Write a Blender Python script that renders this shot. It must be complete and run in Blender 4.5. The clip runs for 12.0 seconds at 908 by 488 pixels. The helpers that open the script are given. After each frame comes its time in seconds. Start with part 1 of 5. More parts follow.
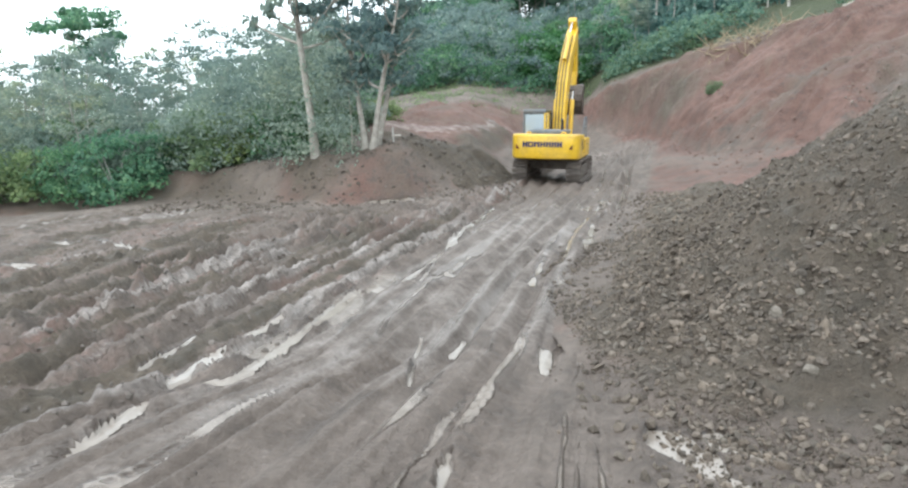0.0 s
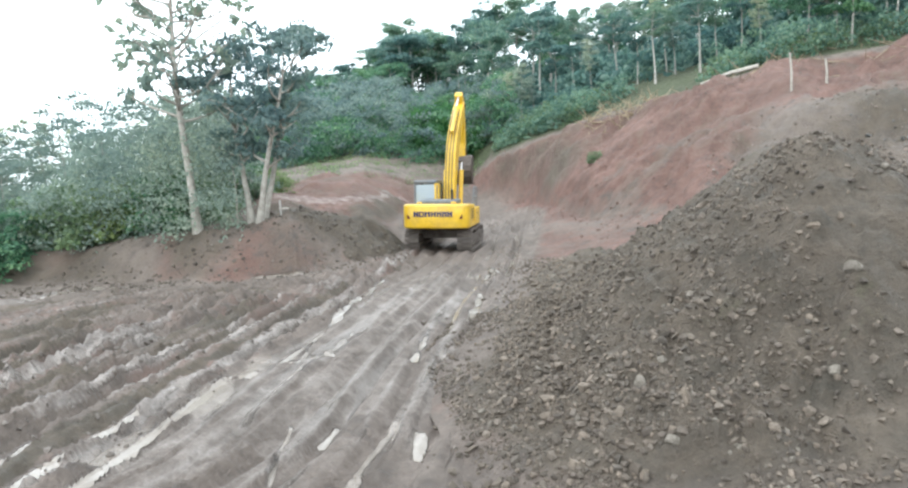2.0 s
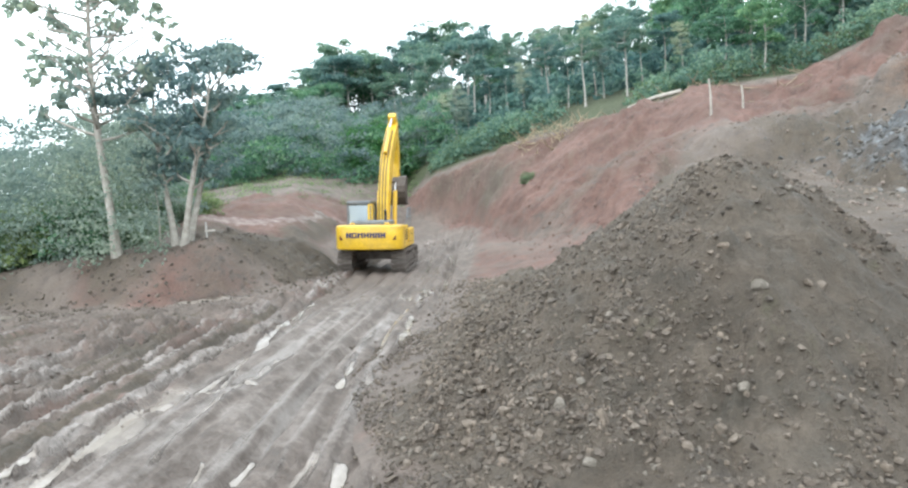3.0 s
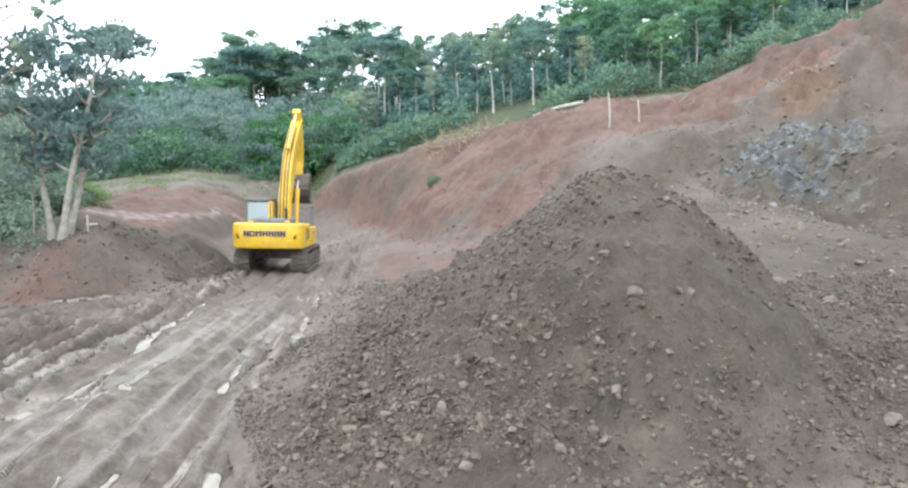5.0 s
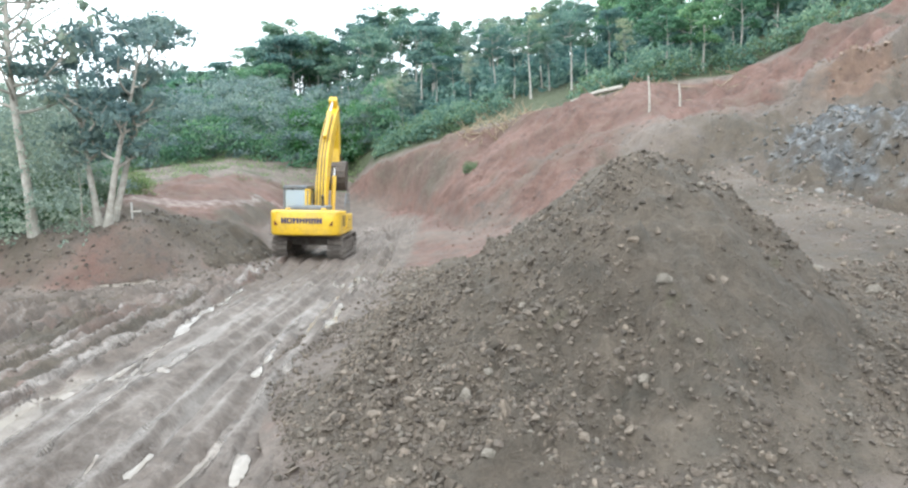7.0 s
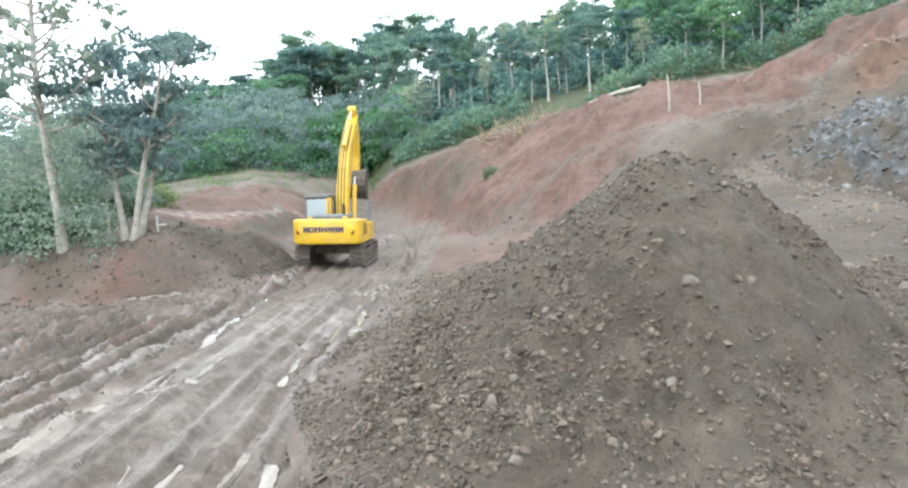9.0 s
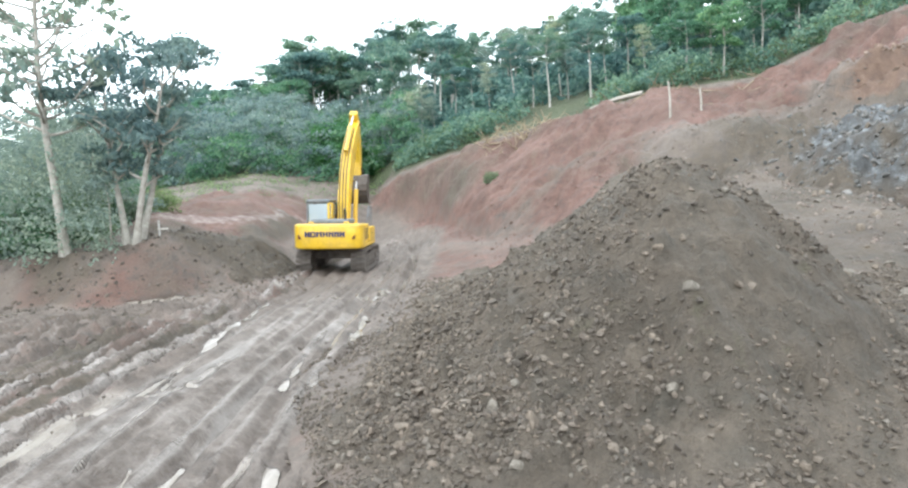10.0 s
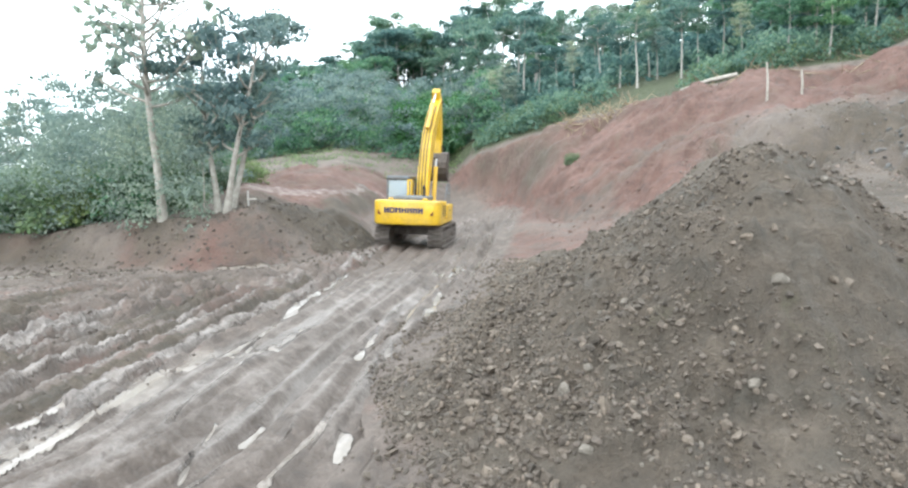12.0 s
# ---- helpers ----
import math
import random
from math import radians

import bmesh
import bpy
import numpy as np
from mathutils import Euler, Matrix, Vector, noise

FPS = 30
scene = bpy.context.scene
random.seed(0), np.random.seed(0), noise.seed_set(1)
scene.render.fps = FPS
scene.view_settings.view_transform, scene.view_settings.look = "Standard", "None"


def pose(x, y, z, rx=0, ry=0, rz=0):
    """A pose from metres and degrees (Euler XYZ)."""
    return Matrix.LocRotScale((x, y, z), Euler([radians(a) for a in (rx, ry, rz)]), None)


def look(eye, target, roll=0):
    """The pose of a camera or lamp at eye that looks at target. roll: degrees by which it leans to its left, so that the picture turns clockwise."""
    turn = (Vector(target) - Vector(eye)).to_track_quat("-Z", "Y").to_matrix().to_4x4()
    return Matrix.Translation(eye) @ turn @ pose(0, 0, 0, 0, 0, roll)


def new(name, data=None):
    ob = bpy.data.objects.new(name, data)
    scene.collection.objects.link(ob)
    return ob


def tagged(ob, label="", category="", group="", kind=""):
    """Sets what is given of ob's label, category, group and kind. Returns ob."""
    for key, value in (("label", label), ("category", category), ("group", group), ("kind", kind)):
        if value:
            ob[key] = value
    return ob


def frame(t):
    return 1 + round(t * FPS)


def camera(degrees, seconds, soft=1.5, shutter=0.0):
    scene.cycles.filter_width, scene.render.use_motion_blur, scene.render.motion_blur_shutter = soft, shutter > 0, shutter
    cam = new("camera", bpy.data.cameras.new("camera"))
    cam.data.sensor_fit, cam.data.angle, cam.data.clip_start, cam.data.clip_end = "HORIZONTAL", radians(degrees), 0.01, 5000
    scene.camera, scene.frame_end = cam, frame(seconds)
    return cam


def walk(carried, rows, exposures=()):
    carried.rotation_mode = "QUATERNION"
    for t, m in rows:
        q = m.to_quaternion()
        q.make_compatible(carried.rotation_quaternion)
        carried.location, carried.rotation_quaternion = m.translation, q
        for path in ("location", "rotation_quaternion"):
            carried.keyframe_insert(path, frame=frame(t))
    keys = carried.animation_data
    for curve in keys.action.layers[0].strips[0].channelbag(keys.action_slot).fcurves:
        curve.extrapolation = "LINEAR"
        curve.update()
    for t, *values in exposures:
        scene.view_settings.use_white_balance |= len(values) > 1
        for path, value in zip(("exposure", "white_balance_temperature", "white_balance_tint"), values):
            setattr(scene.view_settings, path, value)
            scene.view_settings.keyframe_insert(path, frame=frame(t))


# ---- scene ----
# ---- the camera and its walk: seconds, x, y, z, yaw, pitch, roll ----
cam = camera(70.3, 12.0, soft=2.3)
ROWS = [
    (0.0, -0.032, -0.001, 2.502, -2.01, -10.72, 2.80),
    (0.5, 0.078, 0.058, 2.522, -5.13, -9.58, 2.62),
    (1.0, 0.188, 0.109, 2.551, -6.92, -7.31, 3.14),
    (1.5, 0.304, 0.142, 2.562, -8.14, -6.04, 3.45),
    (2.0, 0.408, 0.174, 2.570, -10.75, -5.23, 3.64),
    (2.5, 0.520, 0.202, 2.574, -13.61, -4.27, 3.50),
    (3.0, 0.651, 0.232, 2.581, -16.17, -3.81, 3.80),
    (5.0, 0.903, 0.212, 2.576, -24.11, -4.06, 1.87),
    (5.5, 1.004, 0.176, 2.564, -24.42, -4.11, 1.85),
    (6.0, 1.057, 0.198, 2.561, -24.50, -4.87, 2.12),
    (6.5, 1.051, 0.194, 2.554, -21.82, -5.03, 2.32),
    (7.0, 1.052, 0.204, 2.558, -20.70, -5.08, 2.07),
    (9.0, 1.046, 0.214, 2.573, -18.95, -4.54, 3.59),
    (9.5, 1.033, 0.212, 2.578, -18.16, -3.80, 3.81),
    (10.0, 1.034, 0.194, 2.573, -18.85, -4.08, 3.43),
    (10.5, 1.025, 0.189, 2.591, -17.97, -3.88, 3.76),
    (11.0, 1.014, 0.196, 2.587, -16.37, -4.84, 2.74),
    (11.5, 0.992, 0.198, 2.595, -14.08, -4.50, 1.87),
    (12.0, 1.017, 0.195, 2.566, -11.91, -5.58, 1.53),]
walk(cam, [(t, pose(x, y, z, 90 + pitch, roll, yaw)) for t, x, y, z, yaw, pitch, roll in ROWS],
     exposures=[(0.0, -0.34, 6180, 9), (1.0, -0.25, 6180, 9), (2.0, -0.17, 6180, 9), (3.2, -0.13, 6180, 9), (5.0, -0.1, 6180, 9), (6.0, -0.06, 6180, 9), (9.0, 0.0, 6180, 9), (12.0, 0.0, 6180, 9)])

# ---- sky and sun: a bright, thinly overcast day ----
SUN_UP, SUN_ROUND = radians(55), radians(-120)
world = bpy.data.worlds.new("sky")
scene.world = world
world.use_nodes = True
wn, wl = world.node_tree.nodes, world.node_tree.links
wn.clear()
sky = wn.new("ShaderNodeTexSky")
sky.sky_type = 'NISHITA'
sky.sun_disc = False
sky.sun_elevation, sky.sun_rotation = SUN_UP, SUN_ROUND
sky.air_density, sky.dust_density, sky.ozone_density = 1.0, 4.0, 1.0
bg_sky = wn.new("ShaderNodeBackground")
bg_sky.inputs["Strength"].default_value = 0.15
wl.new(sky.outputs[0], bg_sky.inputs["Color"])
wco = wn.new("ShaderNodeTexCoord")
wns = wn.new("ShaderNodeTexNoise")
wns.inputs["Scale"].default_value, wns.inputs["Detail"].default_value = 2.6, 6
wl.new(wco.outputs["Generated"], wns.inputs["Vector"])
wrp = wn.new("ShaderNodeValToRGB")
wrp.color_ramp.elements[0].position, wrp.color_ramp.elements[0].color = 0.34, (0.72, 0.72, 0.72, 1)
wrp.color_ramp.elements[1].position, wrp.color_ramp.elements[1].color = 0.54, (0.98, 0.98, 0.98, 1)
wl.new(wns.outputs[0], wrp.inputs[0])
bg_cloud = wn.new("ShaderNodeBackground")
bg_cloud.inputs["Color"].default_value, bg_cloud.inputs["Strength"].default_value = (0.92, 0.975, 1.0, 1), 3.7
wmx = wn.new("ShaderNodeMixShader")
wl.new(wrp.outputs[0], wmx.inputs[0])
wl.new(bg_sky.outputs[0], wmx.inputs[1])
wl.new(bg_cloud.outputs[0], wmx.inputs[2])
wout = wn.new("ShaderNodeOutputWorld")
wl.new(wmx.outputs[0], wout.inputs[0])
sun_data = bpy.data.lights.new("sun", 'SUN')
sun_data.energy, sun_data.angle, sun_data.color = 1.4, radians(14), (1.0, 0.96, 0.9)
sun = new("sun", sun_data)
sun.matrix_world = look((0, 0, 60), (-60 * math.cos(SUN_UP) * math.sin(SUN_ROUND), -60 * math.cos(SUN_UP) * math.cos(SUN_ROUND), 60 - 60 * math.sin(SUN_UP)))


# ---- materials ----
def material(name):
    m = bpy.data.materials.new(name)
    m.use_nodes = True
    return m, m.node_tree.nodes, m.node_tree.links, m.node_tree.nodes["Principled BSDF"]


def noise_node(nodes, links, vec, scale, detail=5.0, rough=0.6):
    n = nodes.new("ShaderNodeTexNoise")
    n.inputs["Scale"].default_value, n.inputs["Detail"].default_value, n.inputs["Roughness"].default_value = scale, detail, rough
    if vec:
        links.new(vec, n.inputs["Vector"])
    return n.outputs[0]


def ramp_node(nodes, links, fac, stops):
    r = nodes.new("ShaderNodeValToRGB")
    while len(r.color_ramp.elements) < len(stops):
        r.color_ramp.elements.new(0.5)
    for e, (p, col) in zip(r.color_ramp.elements, stops):
        e.position = p
        e.color = (*col, 1) if len(col) == 3 else (col[0], col[0], col[0], 1)
    links.new(fac, r.inputs[0])
    return r.outputs[0]


def mix_node(nodes, links, fac, a, b, mode='MIX'):
    m = nodes.new("ShaderNodeMix")
    m.data_type, m.blend_type = 'RGBA', mode
    for sock, v in ((m.inputs[0], fac), (m.inputs[6], a), (m.inputs[7], b)):
        if isinstance(v, (int, float)):
            sock.default_value = v
        elif isinstance(v, tuple):
            sock.default_value = (*v, 1)
        else:
            links.new(v, sock)
    return m.outputs[2]


def math_node(nodes, links, op, a, b=0.0):
    m = nodes.new("ShaderNodeMath")
    m.operation = op
    for sock, v in ((m.inputs[0], a), (m.inputs[1], b)):
        if isinstance(v, (int, float)):
            sock.default_value = v
        else:
            links.new(v, sock)
    return m.outputs[0]


def bump_node(nodes, links, bsdf, height, strength, distance, under=None):
    b = nodes.new("ShaderNodeBump")
    b.inputs["Strength"].default_value, b.inputs["Distance"].default_value = strength, distance
    links.new(height, b.inputs["Height"])
    if under:
        links.new(under, b.inputs["Normal"])
    links.new(b.outputs[0], bsdf.inputs["Normal"])
    return b.outputs[0]


def soil_material(name):
    """Mud, red laterite, dark spoil (also the painted shade of gullies) and grassy soil, mixed by the zones stored on
    the mesh.
    """
    m, n, l, b = material(name)
    co = n.new("ShaderNodeTexCoord").outputs["Object"]
    zone = {}
    for key in ("red", "dark", "wet", "grass", "rocky", "pale", "ochre"):
        a = n.new("ShaderNodeAttribute")
        a.attribute_name = key
        zone[key] = a.outputs["Fac"]
    big = noise_node(n, l, co, 0.35, 6, 0.62)
    mid = noise_node(n, l, co, 2.2, 7, 0.65)
    fine = noise_node(n, l, co, 17.0, 6, 0.7)
    grit = noise_node(n, l, co, 60.0, 3, 0.6)
    mud = ramp_node(n, l, mid, [(0.3, (0.092, 0.075, 0.063)), (0.5, (0.164, 0.134, 0.113)), (0.72, (0.226, 0.19, 0.165))])
    tone = ramp_node(n, l, big, [(0.34, (0.8, 0.78, 0.76)), (0.5, (1.0, 0.99, 0.98)), (0.66, (1.14, 1.13, 1.13))])
    red = ramp_node(n, l, mid, [(0.28, (0.082, 0.049, 0.038)), (0.5, (0.152, 0.086, 0.068)), (0.72, (0.216, 0.136, 0.112))])
    dark = ramp_node(n, l, mid, [(0.3, (0.062, 0.053, 0.039)), (0.55, (0.106, 0.086, 0.065)), (0.75, (0.15, 0.124, 0.096))])
    grass = ramp_node(n, l, fine, [(0.35, (0.04, 0.052, 0.024)), (0.55, (0.07, 0.085, 0.042)), (0.7, (0.105, 0.1, 0.06))])
    rock = ramp_node(n, l, mid, [(0.34, (0.05, 0.05, 0.05)), (0.52, (0.1, 0.106, 0.11)), (0.66, (0.24, 0.26, 0.27))])
    ochre = ramp_node(n, l, mid, [(0.3, (0.11, 0.068, 0.05)), (0.6, (0.18, 0.118, 0.085)), (0.75, (0.24, 0.18, 0.14))])
    pale = ramp_node(n, l, mid, [(0.3, (0.24, 0.216, 0.198)), (0.7, (0.36, 0.33, 0.308))])
    col = mud
    for key, shade in (("red", red), ("dark", dark), ("ochre", ochre), ("rocky", rock), ("pale", pale), ("grass", grass)):
        edge = math_node(n, l, 'ADD', zone[key], math_node(n, l, 'MULTIPLY', math_node(n, l, 'SUBTRACT', mid, 0.5), 0.9))
        edge = ramp_node(n, l, edge, [(0.3, (0.0,)), (0.7, (1.0,))])
        col = mix_node(n, l, edge, col, shade)
    col = mix_node(n, l, 1.0, col, tone, 'MULTIPLY')
    speck = ramp_node(n, l, fine, [(0.28, (0.72, 0.7, 0.68)), (0.5, (1.0, 1.0, 1.0)), (0.74, (1.22, 1.2, 1.18))])
    col = mix_node(n, l, 1.0, col, speck, 'MULTIPLY')
    water = ramp_node(n, l, mid, [(0.3, (0.2, 0.172, 0.145)), (0.7, (0.27, 0.237, 0.203))])
    wetm = ramp_node(n, l, zone["wet"], [(0.45, (0.0,)), (0.62, (1.0,))])
    damp = ramp_node(n, l, zone["wet"], [(0.05, (1.0, 1.0, 1.0)), (0.4, (0.86, 0.85, 0.84))])
    col = mix_node(n, l, 1.0, col, damp, 'MULTIPLY')
    col = mix_node(n, l, wetm, col, water)
    l.new(col, b.inputs["Base Color"])
    dry = ramp_node(n, l, mid, [(0.3, (0.62,)), (0.7, (0.9,))])
    half = ramp_node(n, l, zone["wet"], [(0.05, (1.0,)), (0.45, (0.45,)), (0.6, (0.2,))])
    l.new(math_node(n, l, 'MULTIPLY', dry, half), b.inputs["Roughness"])
    keep = ramp_node(n, l, zone["wet"], [(0.35, (1.0,)), (0.6, (0.04,))])
    relief = math_node(n, l, 'ADD', math_node(n, l, 'MULTIPLY', fine, 1.0), math_node(n, l, 'MULTIPLY', grit, 0.35))
    relief = math_node(n, l, 'ADD', relief, math_node(n, l, 'MULTIPLY', mid, 2.0))
    bump_node(n, l, b, math_node(n, l, 'MULTIPLY', relief, keep), 0.9, 0.085)
    return m


def plain_material(name, dark, light, rough=0.6, metal=0.0, scale=6.0, bump=0.15, dirt=None, coat=0.0, mottle=False):
    """Paint, metal, bark or stone: two tones in noise, speckle, relief, and dirt where given."""
    m, n, l, b = material(name)
    co = n.new("ShaderNodeTexCoord").outputs["Object"]
    a = noise_node(n, l, co, scale, 6)
    f = noise_node(n, l, co, scale * 9, 4)
    col = ramp_node(n, l, a, [(0.32, dark), (0.68, light)])
    if dirt:
        mask = ramp_node(n, l, noise_node(n, l, co, scale * 0.45, 8, 0.7), [(0.5, (0.0,)), (0.72, (0.75,))])
        col = mix_node(n, l, mask, col, dirt)
    col = mix_node(n, l, 1.0, col, ramp_node(n, l, f, [(0.3, (0.85, 0.85, 0.85)), (0.7, (1.1, 1.1, 1.1))]), 'MULTIPLY')
    isle = n.new("ShaderNodeNewGeometry").outputs["Random Per Island"]
    if mottle:
        col = mix_node(n, l, 1.0, col, ramp_node(n, l, isle, [(0.0, (0.55, 0.53, 0.5)), (0.5, (0.92, 0.9, 0.88)), (0.85, (1.1, 1.04, 0.99)), (1.0, (1.4, 1.36, 1.3))]), 'MULTIPLY')
    info = n.new("ShaderNodeObjectInfo")
    l.new(mix_node(n, l, 1.0, col, ramp_node(n, l, info.outputs["Random"], [(0.0, (0.86, 0.86, 0.86)), (1.0, (1.1, 1.09, 1.07))]), 'MULTIPLY'), b.inputs["Base Color"])
    l.new(ramp_node(n, l, a, [(0.3, (min(1, rough * 1.15),)), (0.7, (rough * 0.85,))]), b.inputs["Roughness"])
    b.inputs["Metallic"].default_value = metal
    b.inputs["Coat Weight"].default_value = coat
    if bump:
        bump_node(n, l, b, f, bump, 0.02)
    return m


def leaf_material(name, dark, light, tip):
    m, n, l, b = material(name)
    geo = n.new("ShaderNodeNewGeometry")
    info = n.new("ShaderNodeObjectInfo")
    co = n.new("ShaderNodeTexCoord").outputs["Object"]
    col = ramp_node(n, l, geo.outputs["Random Per Island"], [(0.0, dark), (0.62, light), (1.0, tip)])
    tone = ramp_node(n, l, info.outputs["Random"], [(0.0, (0.7, 0.8, 0.82)), (0.5, (1.0, 1.0, 1.0)), (1.0, (1.22, 1.14, 0.9))])
    col = mix_node(n, l, 1.0, col, tone, 'MULTIPLY')
    patch = ramp_node(n, l, noise_node(n, l, co, 0.25, 4), [(0.35, (0.75, 0.82, 0.85)), (0.65, (1.2, 1.15, 1.0))])
    col = mix_node(n, l, 1.0, col, patch, 'MULTIPLY')
    l.new(col, b.inputs["Base Color"])
    b.inputs["Roughness"].default_value = 0.55
    tr = n.new("ShaderNodeBsdfTranslucent")
    l.new(col, tr.inputs["Color"])
    ms = n.new("ShaderNodeMixShader")
    ms.inputs[0].default_value = 0.58
    l.new(b.outputs[0], ms.inputs[1])
    l.new(tr.outputs[0], ms.inputs[2])
    l.new(ms.outputs[0], n["Material Output"].inputs["Surface"])
    return m


def glass_material(name):
    m, n, l, b = material(name)
    b.inputs["Base Color"].default_value = (0.75, 0.85, 0.9, 1)
    b.inputs["Roughness"].default_value = 0.04
    b.inputs["Transmission Weight"].default_value = 0.6
    b.inputs["IOR"].default_value = 1.45
    return m


SOIL = soil_material("soil")
ROCK = plain_material("field_stone", (0.088, 0.074, 0.06), (0.162, 0.138, 0.113), 0.85, 0, 3.0, 0.5, (0.115, 0.092, 0.075), 0.0, True)
PALE_ROCK = plain_material("pale_stone", (0.11, 0.096, 0.078), (0.205, 0.183, 0.152), 0.85, 0, 3.0, 0.5, (0.11, 0.09, 0.072))
CLOD = plain_material("earth_clod", (0.078, 0.067, 0.055), (0.142, 0.123, 0.103), 0.9, 0, 5.0, 0.5, (0.11, 0.084, 0.067), 0.0, True)
RED_CLOD = plain_material("red_clod", (0.09, 0.056, 0.045), (0.19, 0.13, 0.108), 0.9, 0, 5.0, 0.5, (0.2, 0.16, 0.14))
SLOPE_STONE = plain_material("slope_stone", (0.14, 0.118, 0.102), (0.235, 0.205, 0.182), 0.9, 0, 3.0, 0.5, (0.15, 0.1, 0.085), 0.0, True)
BLUE_ROCK = plain_material("blue_grey_rock", (0.092, 0.093, 0.09), (0.185, 0.188, 0.182), 0.8, 0, 3.0, 0.5, (0.13, 0.105, 0.095), 0.0, True)
OCHRE_ROCK = plain_material("ochre_rock", (0.13, 0.09, 0.066), (0.22, 0.16, 0.12), 0.85, 0, 3.0, 0.5, (0.3, 0.24, 0.19))
YELLOW = plain_material("yellow_paint", (0.68, 0.42, 0.016), (0.82, 0.53, 0.04), 0.38, 0, 2.0, 0.03, (0.42, 0.27, 0.08), 0.25)
DARK_BLUE = plain_material("dark_blue_paint", (0.02, 0.02, 0.07), (0.035, 0.035, 0.11), 0.45)
GREY_PAINT = plain_material("grey_paint", (0.1, 0.115, 0.13), (0.17, 0.19, 0.21), 0.5, 0, 3.0, 0.05, (0.16, 0.14, 0.12))
BLACK = plain_material("black_rubber", (0.015, 0.015, 0.016), (0.035, 0.034, 0.034), 0.6)
STEEL = plain_material("worn_steel", (0.063, 0.052, 0.045), (0.140, 0.122, 0.108), 0.6, 0.5, 5.0, 0.3, (0.140, 0.105, 0.084))
MUDDY = plain_material("mud_caked_steel", (0.1, 0.085, 0.072), (0.2, 0.172, 0.15), 0.8, 0.05, 4.0, 0.5, (0.22, 0.19, 0.165))
CHROME = plain_material("chrome_rod", (0.5, 0.5, 0.5), (0.65, 0.65, 0.65), 0.15, 1.0, 3.0, 0)
REFLECTOR = plain_material("red_reflector", (0.1, 0.02, 0.01), (0.16, 0.03, 0.015), 0.3)
GLASS = glass_material("cab_glass")
BARK = plain_material("pale_bark", (0.3, 0.28, 0.24), (0.5, 0.47, 0.42), 0.9, 0, 4.0, 0.6)
BARK_GREY = plain_material("grey_bark", (0.26, 0.25, 0.225), (0.46, 0.445, 0.41), 0.9, 0, 4.0, 0.6)
# distance haze is put into the next four leaf colours: paler, bluer
LEAF_TEAK = leaf_material("hazy_broad_leaf", (0.17, 0.235, 0.235), (0.26, 0.34, 0.33), (0.37, 0.43, 0.39))
LEAF_FOREST = leaf_material("hazy_forest_leaf", (0.078, 0.165, 0.158), (0.145, 0.262, 0.245), (0.24, 0.35, 0.315))
LEAF_BRIGHT = leaf_material("hazy_bright_leaf", (0.075, 0.18, 0.115), (0.14, 0.295, 0.185), (0.235, 0.39, 0.235))
LEAF_DRY_HAZY = leaf_material("hazy_dry_leaf", (0.22, 0.285, 0.26), (0.32, 0.39, 0.345), (0.43, 0.48, 0.42))
LEAF_BUSH = leaf_material("bush_leaf", (0.11, 0.18, 0.105), (0.18, 0.265, 0.145), (0.27, 0.34, 0.19))
LEAF_VIVID = leaf_material("vivid_leaf", (0.06, 0.19, 0.06), (0.11, 0.29, 0.1), (0.19, 0.37, 0.14))


# ---- mesh helpers ----
def mesh_of(name, verts, faces, mat, smooth=False):
    """A mesh from arrays of places and of faces (all quads or all triangles)."""
    verts, faces = np.asarray(verts, np.float32), np.asarray(faces, np.int32)
    me = bpy.data.meshes.new(name)
    k = faces.shape[1]
    me.vertices.add(len(verts))
    me.vertices.foreach_set("co", verts.ravel())
    me.loops.add(faces.size)
    me.loops.foreach_set("vertex_index", faces.ravel())
    me.polygons.add(len(faces))
    me.polygons.foreach_set("loop_start", np.arange(0, faces.size, k, dtype=np.int32))
    me.update(calc_edges=True)
    me.polygons.foreach_set("use_smooth", np.full(len(faces), smooth))
    me.materials.append(mat)
    me.validate()
    return me


def bm_mesh(name, bm, mat, smooth=False):
    me = bpy.data.meshes.new(name)
    for f in bm.faces:
        f.smooth = smooth
    bm.to_mesh(me)
    bm.free()
    me.materials.append(mat)
    return me


def part(name, bm, mat, parent, label="", smooth=False):
    """Links a bmesh as one mesh under a thing or a part."""
    ob = new(name, bm_mesh(name, bm, mat, smooth))
    ob.parent = parent
    return tagged(ob, label) if label else ob


def empty(name, m, label, category, group=""):
    ob = new(name)
    ob.matrix_world = m
    return tagged(ob, label, category, group)


def box(bm, x0, x1, y0, y1, z0, z1, bevel=0.0, turn=None):
    made = bmesh.ops.create_cube(bm, size=1.0, matrix=Matrix.Translation(((x0 + x1) / 2, (y0 + y1) / 2, (z0 + z1) / 2)) @ Matrix.Diagonal((x1 - x0, y1 - y0, z1 - z0, 1)))
    vs = made["verts"]
    if bevel:
        es = {e for v in vs for e in v.link_edges}
        out = bmesh.ops.bevel(bm, geom=list(es), offset=bevel, segments=2, profile=0.5, affect='EDGES')
        vs = list({v for f in out["faces"] for v in f.verts} | {v for v in vs if v.is_valid})
    if turn:
        bmesh.ops.transform(bm, matrix=turn, verts=vs)
    return bm


